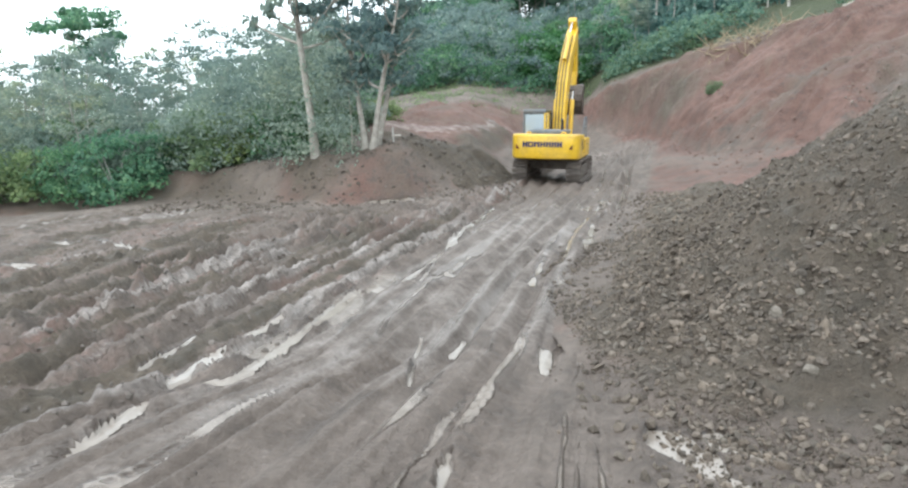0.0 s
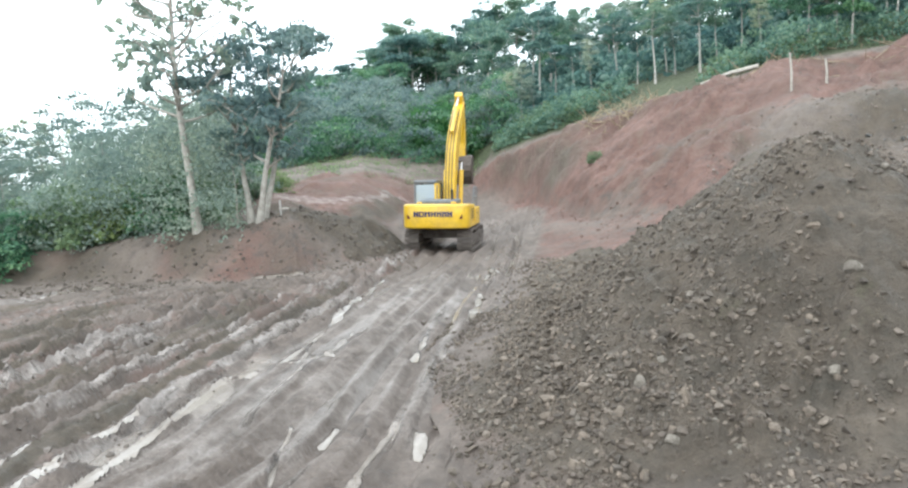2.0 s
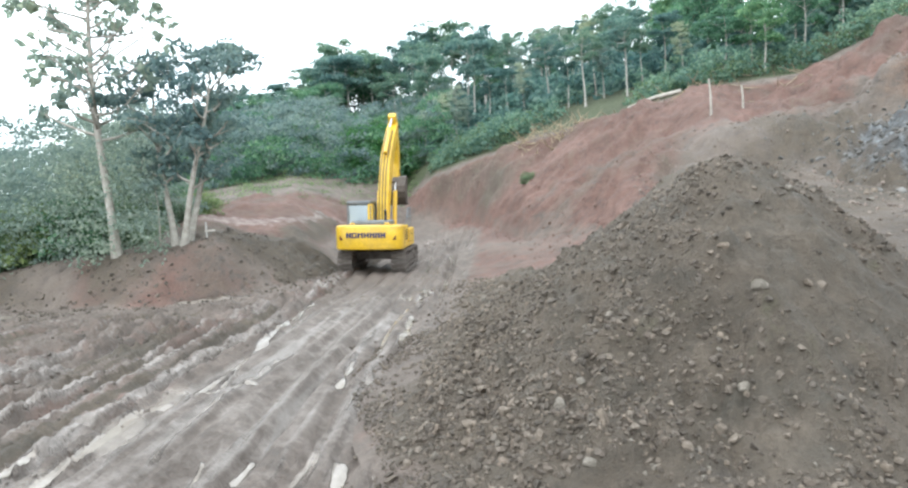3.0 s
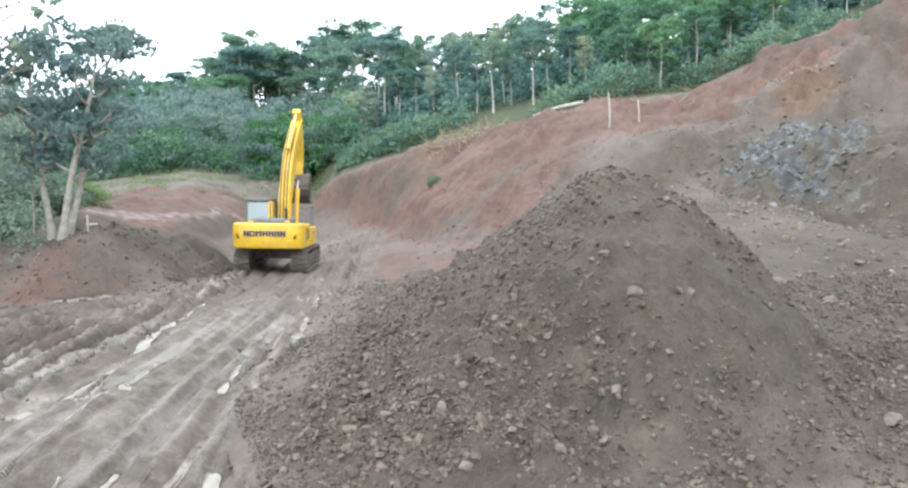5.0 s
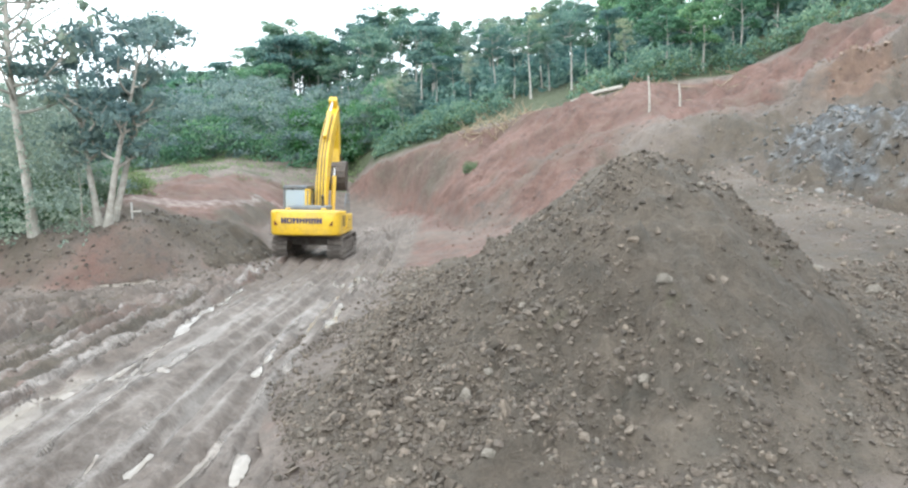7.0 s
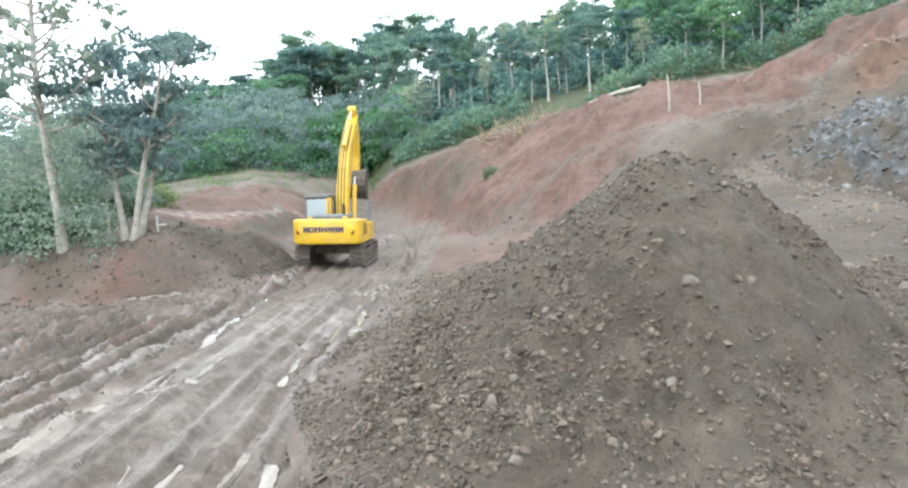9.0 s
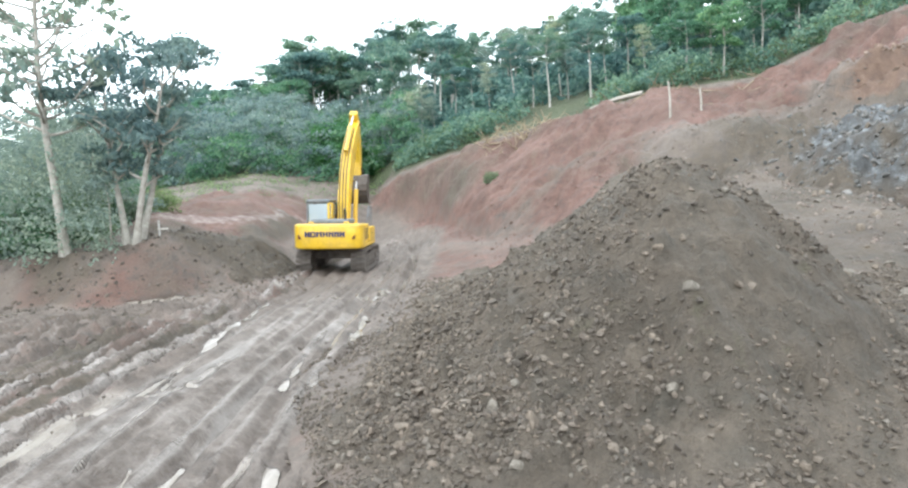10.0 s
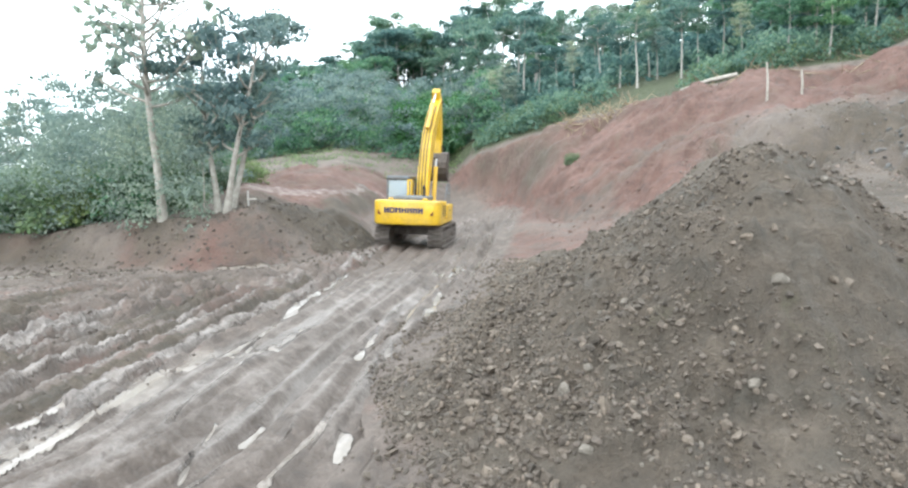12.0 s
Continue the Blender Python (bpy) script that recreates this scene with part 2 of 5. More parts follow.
def rod(bm, a, b, r0, r1=None, sides=12):
    """A round bar from a to b."""
    a, b = Vector(a), Vector(b)
    m = Matrix.Translation((a + b) / 2) @ (b - a).to_track_quat('Z', 'Y').to_matrix().to_4x4()
    bmesh.ops.create_cone(bm, cap_ends=True, segments=sides, radius1=r0, radius2=r0 if r1 is None else r1, depth=(b - a).length, matrix=m)
    return bm


def plate(bm, outline, x0, x1):
    """A plate from an outline in (y, z), between x0 and x1."""
    lo = [bm.verts.new((x0, y, z)) for y, z in outline]
    hi = [bm.verts.new((x1, y, z)) for y, z in outline]
    bm.faces.new(lo)
    bm.faces.new(hi[::-1])
    for i in range(len(lo)):
        j = (i + 1) % len(lo)
        bm.faces.new((lo[j], lo[i], hi[i], hi[j]))
    bmesh.ops.recalc_face_normals(bm, faces=bm.faces)
    return bm


def slab(bm, outline, z0, z1):
    """A slab from an outline in (x, y), between z0 and z1."""
    lo = [bm.verts.new((x, y, z0)) for x, y in outline]
    hi = [bm.verts.new((x, y, z1)) for x, y in outline]
    bm.faces.new(lo)
    bm.faces.new(hi[::-1])
    for i in range(len(lo)):
        j = (i + 1) % len(lo)
        bm.faces.new((lo[j], lo[i], hi[i], hi[j]))
    bmesh.ops.recalc_face_normals(bm, faces=bm.faces)
    return bm


def soften(bm, width, segments=2):
    es = [e for e in bm.edges if len(e.link_faces) == 2 and e.calc_face_angle(0) > 0.5]
    bmesh.ops.bevel(bm, geom=es, offset=width, segments=segments, profile=0.5, affect='EDGES')
    return bm


# ---- the lie of the land ----
def hash01(i, j, seed):
    h = (i.astype(np.int64) * 374761393 + j.astype(np.int64) * 668265263 + seed * 1274126177) & 0xFFFFFFFF
    h = ((h ^ (h >> 13)) * 1103515245) & 0xFFFFFFFF
    return ((h ^ (h >> 16)) & 0xFFFF) / 65535.0


def value_noise(x, y, seed):
    i, j = np.floor(x), np.floor(y)
    u, v = x - i, y - j
    u, v = u * u * (3 - 2 * u), v * v * (3 - 2 * v)
    i, j = i.astype(np.int64), j.astype(np.int64)
    a, b = hash01(i, j, seed), hash01(i + 1, j, seed)
    c, d = hash01(i, j + 1, seed), hash01(i + 1, j + 1, seed)
    return (a + (b - a) * u) * (1 - v) + (c + (d - c) * u) * v - 0.5


def fbm(x, y, size, octaves, seed, gain=0.55):
    out, amp, f = 0 * x, 1.0, 1.0 / size
    for k in range(octaves):
        c, s = math.cos(0.7 * k), math.sin(0.7 * k)
        out = out + amp * value_noise((x * c - y * s) * f + 17.3 * k, (x * s + y * c) * f - 9.1 * k, seed + k)
        amp, f = amp * gain, f * 2.03
    return out


def smooth(a, b, t):
    t = np.clip((t - a) / (b - a), 0, 1)
    return t * t * (3 - 2 * t)


def seg_dist(x, y, x0, y0, x1, y1):
    dx, dy = x1 - x0, y1 - y0
    s = np.clip(((x - x0) * dx + (y - y0) * dy) / (dx * dx + dy * dy), 0, 1)
    return np.hypot(x - x0 - s * dx, y - y0 - s * dy), s


# bearings round the cab (degrees to the right of +y), and the profile of the land along each: near edge, bank, crest, wood's edge, hilltop
AZ = [-70, -40, -25, -12, -5, 2, 8, 12, 15, 18.5, 22, 30, 37, 44, 50, 57, 75, 100]
R1 = [30, 32, 30, 23.5, 22.5, 24.8, 34, 40, 40, 36, 29, 21, 17, 16, 14.5, 13.5, 12, 12]
Z1 = [-.2, -.2, -.2, -.2, -.2, -.1, 0, .2, .5, .6, .2, .3, .8, 1.0, .6, .25, .2, .2]
R2 = [42, 38, 33, 26.5, 25.2, 28, 42, 50, 46, 39, 32, 26, 24.5, 25, 23.5, 21, 18, 18]
Z2 = [1, .8, .7, 1.45, 1.85, 1.0, .6, 1.3, 1.1, .75, .4, 1.0, 1.8, 2.4, 2.0, 1.2, .8, .8]
R3 = [60, 55, 48, 40, 42, 46, 50, 54, 49, 46.5, 44, 43, 42, 42, 42, 42, 42, 42]
Z3 = [2, 2, 2, 1.8, 3.2, 3.9, 2.6, 2.7, 4.4, 5.4, 6.15, 7.2, 8.1, 8.3, 10.1, 11.6, 13, 13]
R4 = [80, 75, 70, 65, 62, 60, 58, 60, 56, 54, 52, 52, 50, 50, 50, 50, 50, 50]
Z4 = [4, 4, 4, 3.6, 5, 6, 5.4, 5.6, 6.6, 7.6, 8.6, 9.8, 10.6, 11.2, 13, 14.4, 16, 16]
Z5 = [6, 6, 6, 7, 11, 17, 19, 21, 23, 24, 24, 24, 24, 25, 27, 29, 30, 30]
EDGE_Y = [3, 6.3, 7.4, 10.7, 16, 18.5, 23, 27, 32, 40, 50]
EDGE_X = [-5.5, -3.4, -2.4, -1.4, .6, 1.5, 3.1, 4.3, 6.2, 9.6, 13]
FIELD_X = [-10, -7.6, -7.2, -6, -4.5, -3.9, -1.6, 1.2, 3.5, 7, 10]
VERGE_X = [1.2, 2.0, 2.25, 3.2, 5.1, 5.9, 7.5, 9.0, 10.9, 14, 17]
DIGGER = (5.2, 28.1)
DIGGER_TURN = 20.0

# puddles: two ends and a half width
PUDDLES = [(-3.75, 4.7, -3.5, 5.3, .12), (-3.5, 5.3, -3.22, 6.7, .12), (-3.22, 6.7, -2.44, 7.16, .09), (-3.15, 7.1, -2.97, 7.98, .13), (-2.97, 7.98, -2.5, 9.43, .12),
           (-2.44, 7.16, -2.08, 8.31, .12), (-2.08, 8.31, -1.5, 10.6, .1), (-3.72, 7.58, -3.44, 8.8, .09), (-1.5, 10.75, -.65, 11.28, .1), (-.65, 11.28, .01, 13.53, .1), (.01, 13.53, .64, 16.3, .1),
           (.64, 16.3, 1.7, 19.7, .14), (-.4, 11.0, .4, 15.9, .05), (-.75, 11.17, .42, 11.75, .06), (-.43, 6.6, -.31, 8.2, .05), (.07, 7.46, .24, 8.0, .06),
           (1.08, 6.8, 1.2, 7.4, .09), (-.12, 4.5, -.03, 5.05, .14), (1.82, 5.1, 2.12, 4.35, .22), (2.28, 4.95, 2.5, 4.7, .18)]
FAR_PUDDLES = [(9.6, 32, 7.7, 25.8, .06), (7.7, 25.8, 5.6, 19.6, .07), (8.5, 32, 6.8, 26.2, .05), (5.2, 19.6, 3.5, 15.9, .09), (3.5, 15.9, 2.3, 12.0, .08), (4.45, 19.6, 5.4, 20.1, .3), (-2.34, 22.9, -.6, 22.65, .2), (-.6, 22.65, .6, 23.3, .16), (-9.2, 21.7, -8.3, 24.0, .24), (-8.3, 24.0, -5.3, 23.3, .2),
               (-11, 14.9, -9.1, 14.7, .2), (-10.5, 17.6, -9.3, 17.6, .2), (-9.3, 17.6, -7.2, 15.7, .2), (3.2, 13.6, 3.9, 15.9, .12), (1.5, 10.6, 2.1, 12.6, .08)]
# ruts ploughed through the field: way, depth, half width
RUTS = [([(-6.7, 6.5), (-6.1, 9.3), (-5.8, 11.3), (-4.85, 14.8), (-3.2, 18.0), (-1.0, 20.8), (2.2, 22.6)], .34, .26), ([(-6.0, 6.2), (-5.5, 8.4), (-4.7, 10.9), (-3.9, 14.0), (-2.4, 16.8), (-.4, 19.4)], .22, .17),
        ([(-4.9, 6.0), (-4.6, 8.2), (-3.9, 10.6), (-2.7, 13.4), (-.8, 17.0), (1.0, 20.4)], .18, .13), ([(-9.0, 8.0), (-8.4, 12.0), (-7.2, 15.2), (-5.2, 18.2), (-2.5, 21.2)], .2, .2),
        ([(4.6, 16.5), (5.6, 19.5), (7.6, 25.5), (9.6, 32.0), (10.8, 38.0)], .16, .13), ([(3.6, 16.8), (4.7, 20.0), (6.7, 26.0), (8.5, 32.0), (9.7, 38.0)], .13, .12)]


def polar(x, y):
    return np.degrees(np.arctan2(x - 1.0, y)), np.hypot(x - 1.0, y)


def lanes(x, y):
    """Place across the rutted field (below 0) and across the driven lane (0 to 1)."""
    e, d, v = np.interp(y, EDGE_Y, EDGE_X), np.interp(y, EDGE_Y, FIELD_X), np.interp(y, EDGE_Y, VERGE_X)
    return np.where(x < e, (x - e) / (e - d), (x - e) / (v - e)), e - d, v - e


def groove(k, at, width):
    return np.exp(-((k - at) / width) ** 2)


def land(x, y, detail=True):
    """Height of the ground without the heaps, and the zones of its surface."""
    az, r = polar(x, y)
    wob = az + 1.6 * fbm(x, y, 7.0, 3, 5)
    r1, r2, r3, r4 = (np.interp(wob, AZ, k) for k in (R1, R2, R3, R4))
    steep = smooth(10.5, 13.5, wob)
    r3 = r3 + steep * 2.0 * fbm(x, y, 7.0, 3, 25)
    z1, z2, z3, z4, z5 = (np.interp(wob, AZ, k) for k in (Z1, Z2, Z3, Z4, Z5))
    z0 = -0.25 + 0.008 * np.clip(-x - 3, 0, 10)
    near = z0 + (z1 - z0) * smooth(0.72, 1.0, r / r1)
    z = np.where(r < r1, near, z1 + (z2 - z1) * smooth(0, 1, (r - r1) / (r2 - r1)))
    z = np.where(r > r2, z2 + (z3 - z2) * np.clip((r - r2) / (r3 - r2), 0, 1), z)
    z = np.where(r > r3, z3 + (z4 - z3) * np.clip((r - r3) / (r4 - r3), 0, 1), z)
    z = np.where(r > r4, z4 + (z5 - z4) * np.clip((r - r4) / (125 - r4), 0, 1), z)
    front = smooth(-115, -75, az) * (1 - smooth(105, 140, az))
    z = np.where(front < 1, z * front + z0 * (1 - front), z)
    # the machine's standing ground, tilted across
    c, s = math.cos(radians(DIGGER_TURN)), math.sin(radians(DIGGER_TURN))
    across = (x - DIGGER[0]) * c - (y - DIGGER[1]) * s
    along = (x - DIGGER[0]) * s + (y - DIGGER[1]) * c
    here = 1 - smooth(2.2, 4.2, np.hypot(across, along * 0.8))
    z = z * (1 - here) + here * (-0.1 - 0.052 * across)
    cut = smooth(10.5, 13.5, wob) * smooth(0.97, 1.06, r / r2) * (1 - smooth(0.99, 1.02, r / r3))
    bank = (1 - smooth(5, 9, wob)) * smooth(0.98, 1.1, r / r2) * (1 - smooth(0.98, 1.05, r / r3)) * smooth(-9, -5, wob)
    verge = (1 - smooth(3, 7, wob)) * smooth(0.97, 1.03, r / r1) * (1 - smooth(1.0, 1.3, r / r2))
    rough = fbm(x, y, 3.0, 5, 11)
    crag = cut * smooth(37, 47, wob)
    z = z + crag * (1.6 * np.abs(fbm(x, y, 4.5, 4, 27)) + 1.1 * np.abs(fbm(x, y, 1.7, 4, 29)) - 0.6)
    z = z + np.where(r > r1, 1, smooth(0.6, 1.0, r / r1)) * rough * (0.16 + 0.9 * cut + 0.25 * verge + 0.5 * bank) * (1 - here)
    up = (r - r2) / (r3 - r2)
    # ledges where harder bands stand out of the slope
    for u0, lean, a0, a1, high in ((.5, .022, 47, 59, 1.0), (.2, .012, 46, 56, .6), (.74, .006, 49, 61, .7)):
        at = u0 + lean * (wob - 50) + 0.05 * fbm(x, y, 5, 3, 35)
        z = z + high * cut * smooth(a0, a0 + 3, wob) * (1 - smooth(a1 - 3, a1, wob)) * (smooth(at - 0.012, at + 0.012, up) - smooth(at + 0.012, at + 0.2, up))
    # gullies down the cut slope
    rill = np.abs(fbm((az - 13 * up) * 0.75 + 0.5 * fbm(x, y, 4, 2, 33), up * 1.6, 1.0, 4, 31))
    z = z + cut * (1 - 0.85 * smooth(29, 37, wob)) * (0.3 - 1.3 * np.clip(0.26 - rill, 0, 1)) * smooth(0, 0.2, up)
    k, wl_, wr_ = lanes(x, y)
    field = smooth(-4.5, -3.0, k) * (1 - smooth(-0.06, 0.0, k)) * (1 - smooth(0.88, 0.99, r / r1))
    lane = smooth(-0.02, 0.04, k) * (1 - smooth(0.92, 1.08, k)) * (1 - smooth(0.9, 1.02, r / r2)) * (1 - smooth(38, 48, r))
    sway = k + 0.05 * fbm(x, y, 2.5, 3, 41)
    if detail:
        for at, depth, width in ((-1.0, .24, .055), (-.8, .09, .035), (-.66, .16, .04), (-.5, .09, .03), (-.38, .13, .035), (-.2, .10, .03), (-.08, .12, .03), (-1.25, .14, .05), (-1.5, .12, .05)):
            z = z - field * depth * (groove(sway, at, width) - 0.55 * groove(sway, at - 1.8 * width, width) - 0.55 * groove(sway, at + 1.8 * width, width))
        for at, depth, width in ((.06, .1, .03), (.3, .08, .03), (.42, .1, .035), (.66, .1, .035), (.78, .08, .03), (.54, .06, .025)):
            z = z - lane * depth * (groove(sway, at, width) - 0.4 * groove(sway, at - 1.7 * width, width) - 0.4 * groove(sway, at + 1.7 * width, width))
        clods = fbm(x, y, 0.33, 4, 61, 0.6)
        for way, depth, width in RUTS:
            d = np.min([seg_dist(x, y, *p, *q)[0] for p, q in zip(way, way[1:])], axis=0) + 0.07 * fbm(x, y, 1.6, 2, 301)
            bank_up = np.exp(-((np.abs(d) - 2.0 * width) / (0.7 * width)) ** 2)
            z = z - depth * np.exp(-(d / width) ** 4) + 0.4 * depth * bank_up * (0.5 + 1.6 * np.clip(clods + 0.2, 0, 1))
        ridges = fbm(k * 9.0 + 0.4 * fbm(x, y, 1.5, 2, 65), y * 0.16, 1.0, 4, 63, 0.62)
        z = z + field * (0.24 * ridges + 0.13 * np.clip(clods, -0.2, 1) + 0.06 * fbm(x, y, 0.12, 2, 71))
        z = z + lane * (0.07 * fbm(k * 16.0, y * 0.1, 1.0, 3, 67, 0.65) + 0.06 * fbm(k * 42.0, y * 0.22, 1.0, 3, 69, 0.6))
        z = z + (1 - field) * (1 - 0.6 * lane) * 0.055 * clods + lane * 0.02 * fbm(x, y, 0.3, 3, 81)
        # cleat marks pressed by tracks, across the lane
        tread = np.sin((y * 0.95 + x * 0.31) * 2 * math.pi / 0.19)
        z = z + 0.02 * lane * np.clip(tread, -0.4, 0.6) * np.maximum(groove(sway, .36, .09), groove(sway, .72, .09)) * (1 - smooth(9, 13, r)) * smooth(-0.2, 0.1, fbm(x, y, 1.8, 2, 91))
    wet = 0 * x
    for x0, y0, x1, y1, w in PUDDLES + FAR_PUDDLES:
        d, _ = seg_dist(x, y, x0, y0, x1, y1)
        d = d + 0.8 * w * fbm(x, y, 0.4, 3, 101)
        m = (1 - smooth(0.3 * w, 1.15 * w, d)) * (0.78 + 0.22 * smooth(-0.3, 0.0, fbm(x, y, 0.9, 3, 103)))
        wet = np.maximum(wet, m)
    d, _ = seg_dist(x, y, -2.3, 8.2, -1.0, 11.6)
    wet = np.maximum(wet, 0.56 * (1 - smooth(0.1, 0.8, d + 0.6 * fbm(x, y, 0.7, 3, 111))))
    pool = wet
    streak = fbm(k * 13.0, y * 0.13, 1.0, 4, 121, 0.6)
    thread = fbm(k * 24.0 + 0.5 * fbm(x, y, 0.9, 2, 123), y * 0.2, 1.0, 4, 125, 0.6)
    wet = np.maximum(wet, 0.55 * lane * smooth(0.2, 0.5, thread + 0.4 * fbm(x, y, 1.2, 4, 131)))
    wet = np.maximum(wet, 0.16 * lane)
    wet = np.maximum(wet, 0.49 * field * smooth(0.2, 0.42, streak + 0.25 * fbm(x, y, 1.1, 3, 141)))
    if detail:
        level = np.minimum(z, -0.3 + 0.012 * np.clip(y - 12, 0, 20))
        z = np.where(pool > 0.3, z + (level - z) * smooth(0.3, 0.6, pool), z)
    red = np.maximum(0.95 * cut * (1 - smooth(45, 50, wob)) * (1 - smooth(33, 37, wob) * (1 - smooth(0.35, 0.6, (r - r2) / (r3 - r2)))), 0.85 * bank)
    red = np.maximum(red, cut * smooth(0.5, 0.75, (r - r2) / (r3 - r2) + 0.4 * fbm(x, y, 9, 3, 151)) * smooth(30, 36, wob))
    red = np.maximum(red, 0.46 * verge + 0.7 * verge * fbm(x, y, 2.5, 3, 173))
    red = np.maximum(red, 0.3 * field + 0.3 * field * fbm(x, y, 2.0, 3, 175))
    red = np.maximum(red, (1 - 0.85 * lane) * (0.6 + 0.5 * fbm(x, y, 3, 4, 187)) * smooth(12, 15.5, wob) * smooth(17, 24, r) * (1 - smooth(0.98, 1.1, r / r2)) * (1 - smooth(28, 34, wob)))
    red = np.maximum(red, 0.9 * cut * groove(wob, 55, 3.2) * (1 - smooth(0.2, 0.4, (r - r2) / (r3 - r2))))
    rocky = cut * groove(wob, 51.5, 4.5) * smooth(0.06, 0.16, up) * (1 - smooth(0.38, 0.5, up)) * (0.6 + 1.9 * fbm(x, y, 2.2, 4, 161))
    dark = (0.8 + 0.5 * fbm(x, y, 2.6, 4, 183)) * cut * smooth(33, 42, wob) * (1 - smooth(0.3, 0.6, (r - r2) / (r3 - r2)))
    # shade of the gullies put into the colour, so that their creases show
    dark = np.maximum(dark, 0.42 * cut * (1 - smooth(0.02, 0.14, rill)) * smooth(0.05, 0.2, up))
    dark = np.maximum(dark, cut * (0.3 + 0.7 * fbm(x, y, 3.6, 4, 203)))
    dark = np.maximum(dark, crag * (0.5 + 0.8 * fbm(x, y, 3.2, 4, 185)) * smooth(38, 46, wob) * (1 - smooth(0.38, 0.52, up + 0.2 * fbm(x, y, 4, 3, 189))))
    d, _ = seg_dist(x, y, -0.9, 25.8, 2.0, 27.6)
    dark = np.maximum(dark, 0.95 * (1 - smooth(0.8, 2.3, d + 0.9 * fbm(x, y, 1.4, 3, 181))))
    ochre = cut * groove(wob + 5 * fbm(x, y, 3, 3, 195), 52.5, 3.4) * smooth(0.42, 0.48, up) * (1 - smooth(0.56, 0.66, up)) * (0.75 + 0.9 * fbm(x, y, 2.4, 4, 191))
    dark = np.maximum(dark, (0.62 + 0.6 * fbm(x, y, 3, 4, 193)) * smooth(34, 40, wob) * smooth(0.22, 0.36, r / r1) * (1 - smooth(1.0, 1.1, r / r2)))
    red = red * (1 - 0.5 * cut * smooth(-0.1, 0.3, fbm(x, y, 5.0, 4, 199) + 0.35 - up) * smooth(17, 24, wob))
    grass = smooth(1.0, 1.06, r / r3) * (0.36 + 0.68 * smooth(8, 14, wob) + 0.9 * fbm(x, y, 4, 3, 171))
    grass = np.maximum(grass, (1 - smooth(-14, -9, wob)) * smooth(1.0, 1.12, r / r2))
    grass = np.where(front < 0.5, 0.2, grass)
    pale = lane * (1 - 0.75 * smooth(0.55, 1.0, k)) * (1 - 0.55 * smooth(15, 24, r)) * (0.36 + 0.25 * smooth(0.02, 0.3, fbm(k * 26.0, y * 0.12, 1.0, 4, 177, 0.65) + 0.25 * fbm(x, y, 1.6, 3, 175)) + 0.25 * smooth(0.0, 0.3, thread)) * smooth(3, 9, r)
    pale = np.maximum(pale, 0.45 * bank * groove(up, 0.4 + 0.1 * fbm(x, y, 8, 2, 179), 0.09))
    pale = np.maximum(pale, field * 0.62 * smooth(0.1, 0.4, streak))
    dark = np.maximum(dark, (verge + 0.8 * bank) * (0.42 + 0.5 * fbm(x, y, 2.2, 4, 197)))
    dark = np.maximum(dark, field * 0.8 * smooth(0.0, 0.26, -streak))
    return z, {"pale": pale, "red": red, "dark": dark, "wet": wet, "grass": grass, "rocky": np.clip(rocky, 0, 1), "ochre": np.clip(ochre, 0, 1)}


def heap_height(x, y):
    """The grey spoil heap beside the lane."""
    d, s = seg_dist(x, y, 6.95, 7.75, 8.7, 10.9)
    d = d + 0.6 * fbm(x, y, 2.4, 4, 201) + 0.2 * fbm(x, y, 0.6, 3, 211)
    top = 3.16 + 0.05 * s
    right = ((x - 6.95) * 3.15 - (y - 7.75) * 1.75) / 3.6
    h = top - (0.72 + 0.34 * smooth(-0.4, 1.6, right)) * np.sqrt(d * d + 0.12)
    h = np.where(h < 0.5, 0.5 * np.exp(np.clip((h - 0.5) * 1.15, -8, 0)) - 0.42 * smooth(0.5, -1.6, h), h)
    d2, _ = seg_dist(x, y, 6.0, 12.5, 7.8, 18.0)
    h = np.maximum(h, 0.55 - 0.34 * np.sqrt(d2 * d2 + 0.2) + 0.2 * fbm(x, y, 1.3, 3, 215))
    d3, _ = seg_dist(x, y, 7.6, 7.4, 12.0, 6.6)
    h = np.maximum(h, 1.25 - 0.36 * np.sqrt(d3 * d3 + 0.3) + 0.18 * fbm(x, y, 1.5, 3, 217))
    h = h - 0.4 * np.exp(-((x - 2.15) ** 2 + (y - 4.6) ** 2) / 0.5)
    face = smooth(-0.3, 0.4, h)
    rugged = 0.45 + 0.75 * smooth(-0.15, 0.25, fbm(x, y, 2.2, 3, 243) + 0.35 * (0.8 - h) / 2)
    return h - 0.05 + face * (0.2 * fbm(x, y, 0.8, 4, 221) + rugged * (0.2 * np.clip(fbm(x, y, 0.28, 3, 231), -0.1, 1) + 0.15 * np.clip(fbm(x, y, 0.15, 2, 241), -0.05, 1)))


def pile_height(x, y):
    """The dark earth pile beside the machine."""
    d, s = seg_dist(x, y, -0.7, 26.9, 1.3, 28.4)
    return 2.35 - 0.35 * s - 0.85 * np.sqrt(d * d + 0.25) + 0.5 * fbm(x, y, 1.2, 4, 251) + 0.22 * fbm(x, y, 0.4, 3, 261)


def add_zones(me, zones):
    for key, val in zones.items():
        a = me.attributes.new(key, 'FLOAT', 'POINT')
        a.data.foreach_set("value", np.asarray(val, np.float32).ravel())


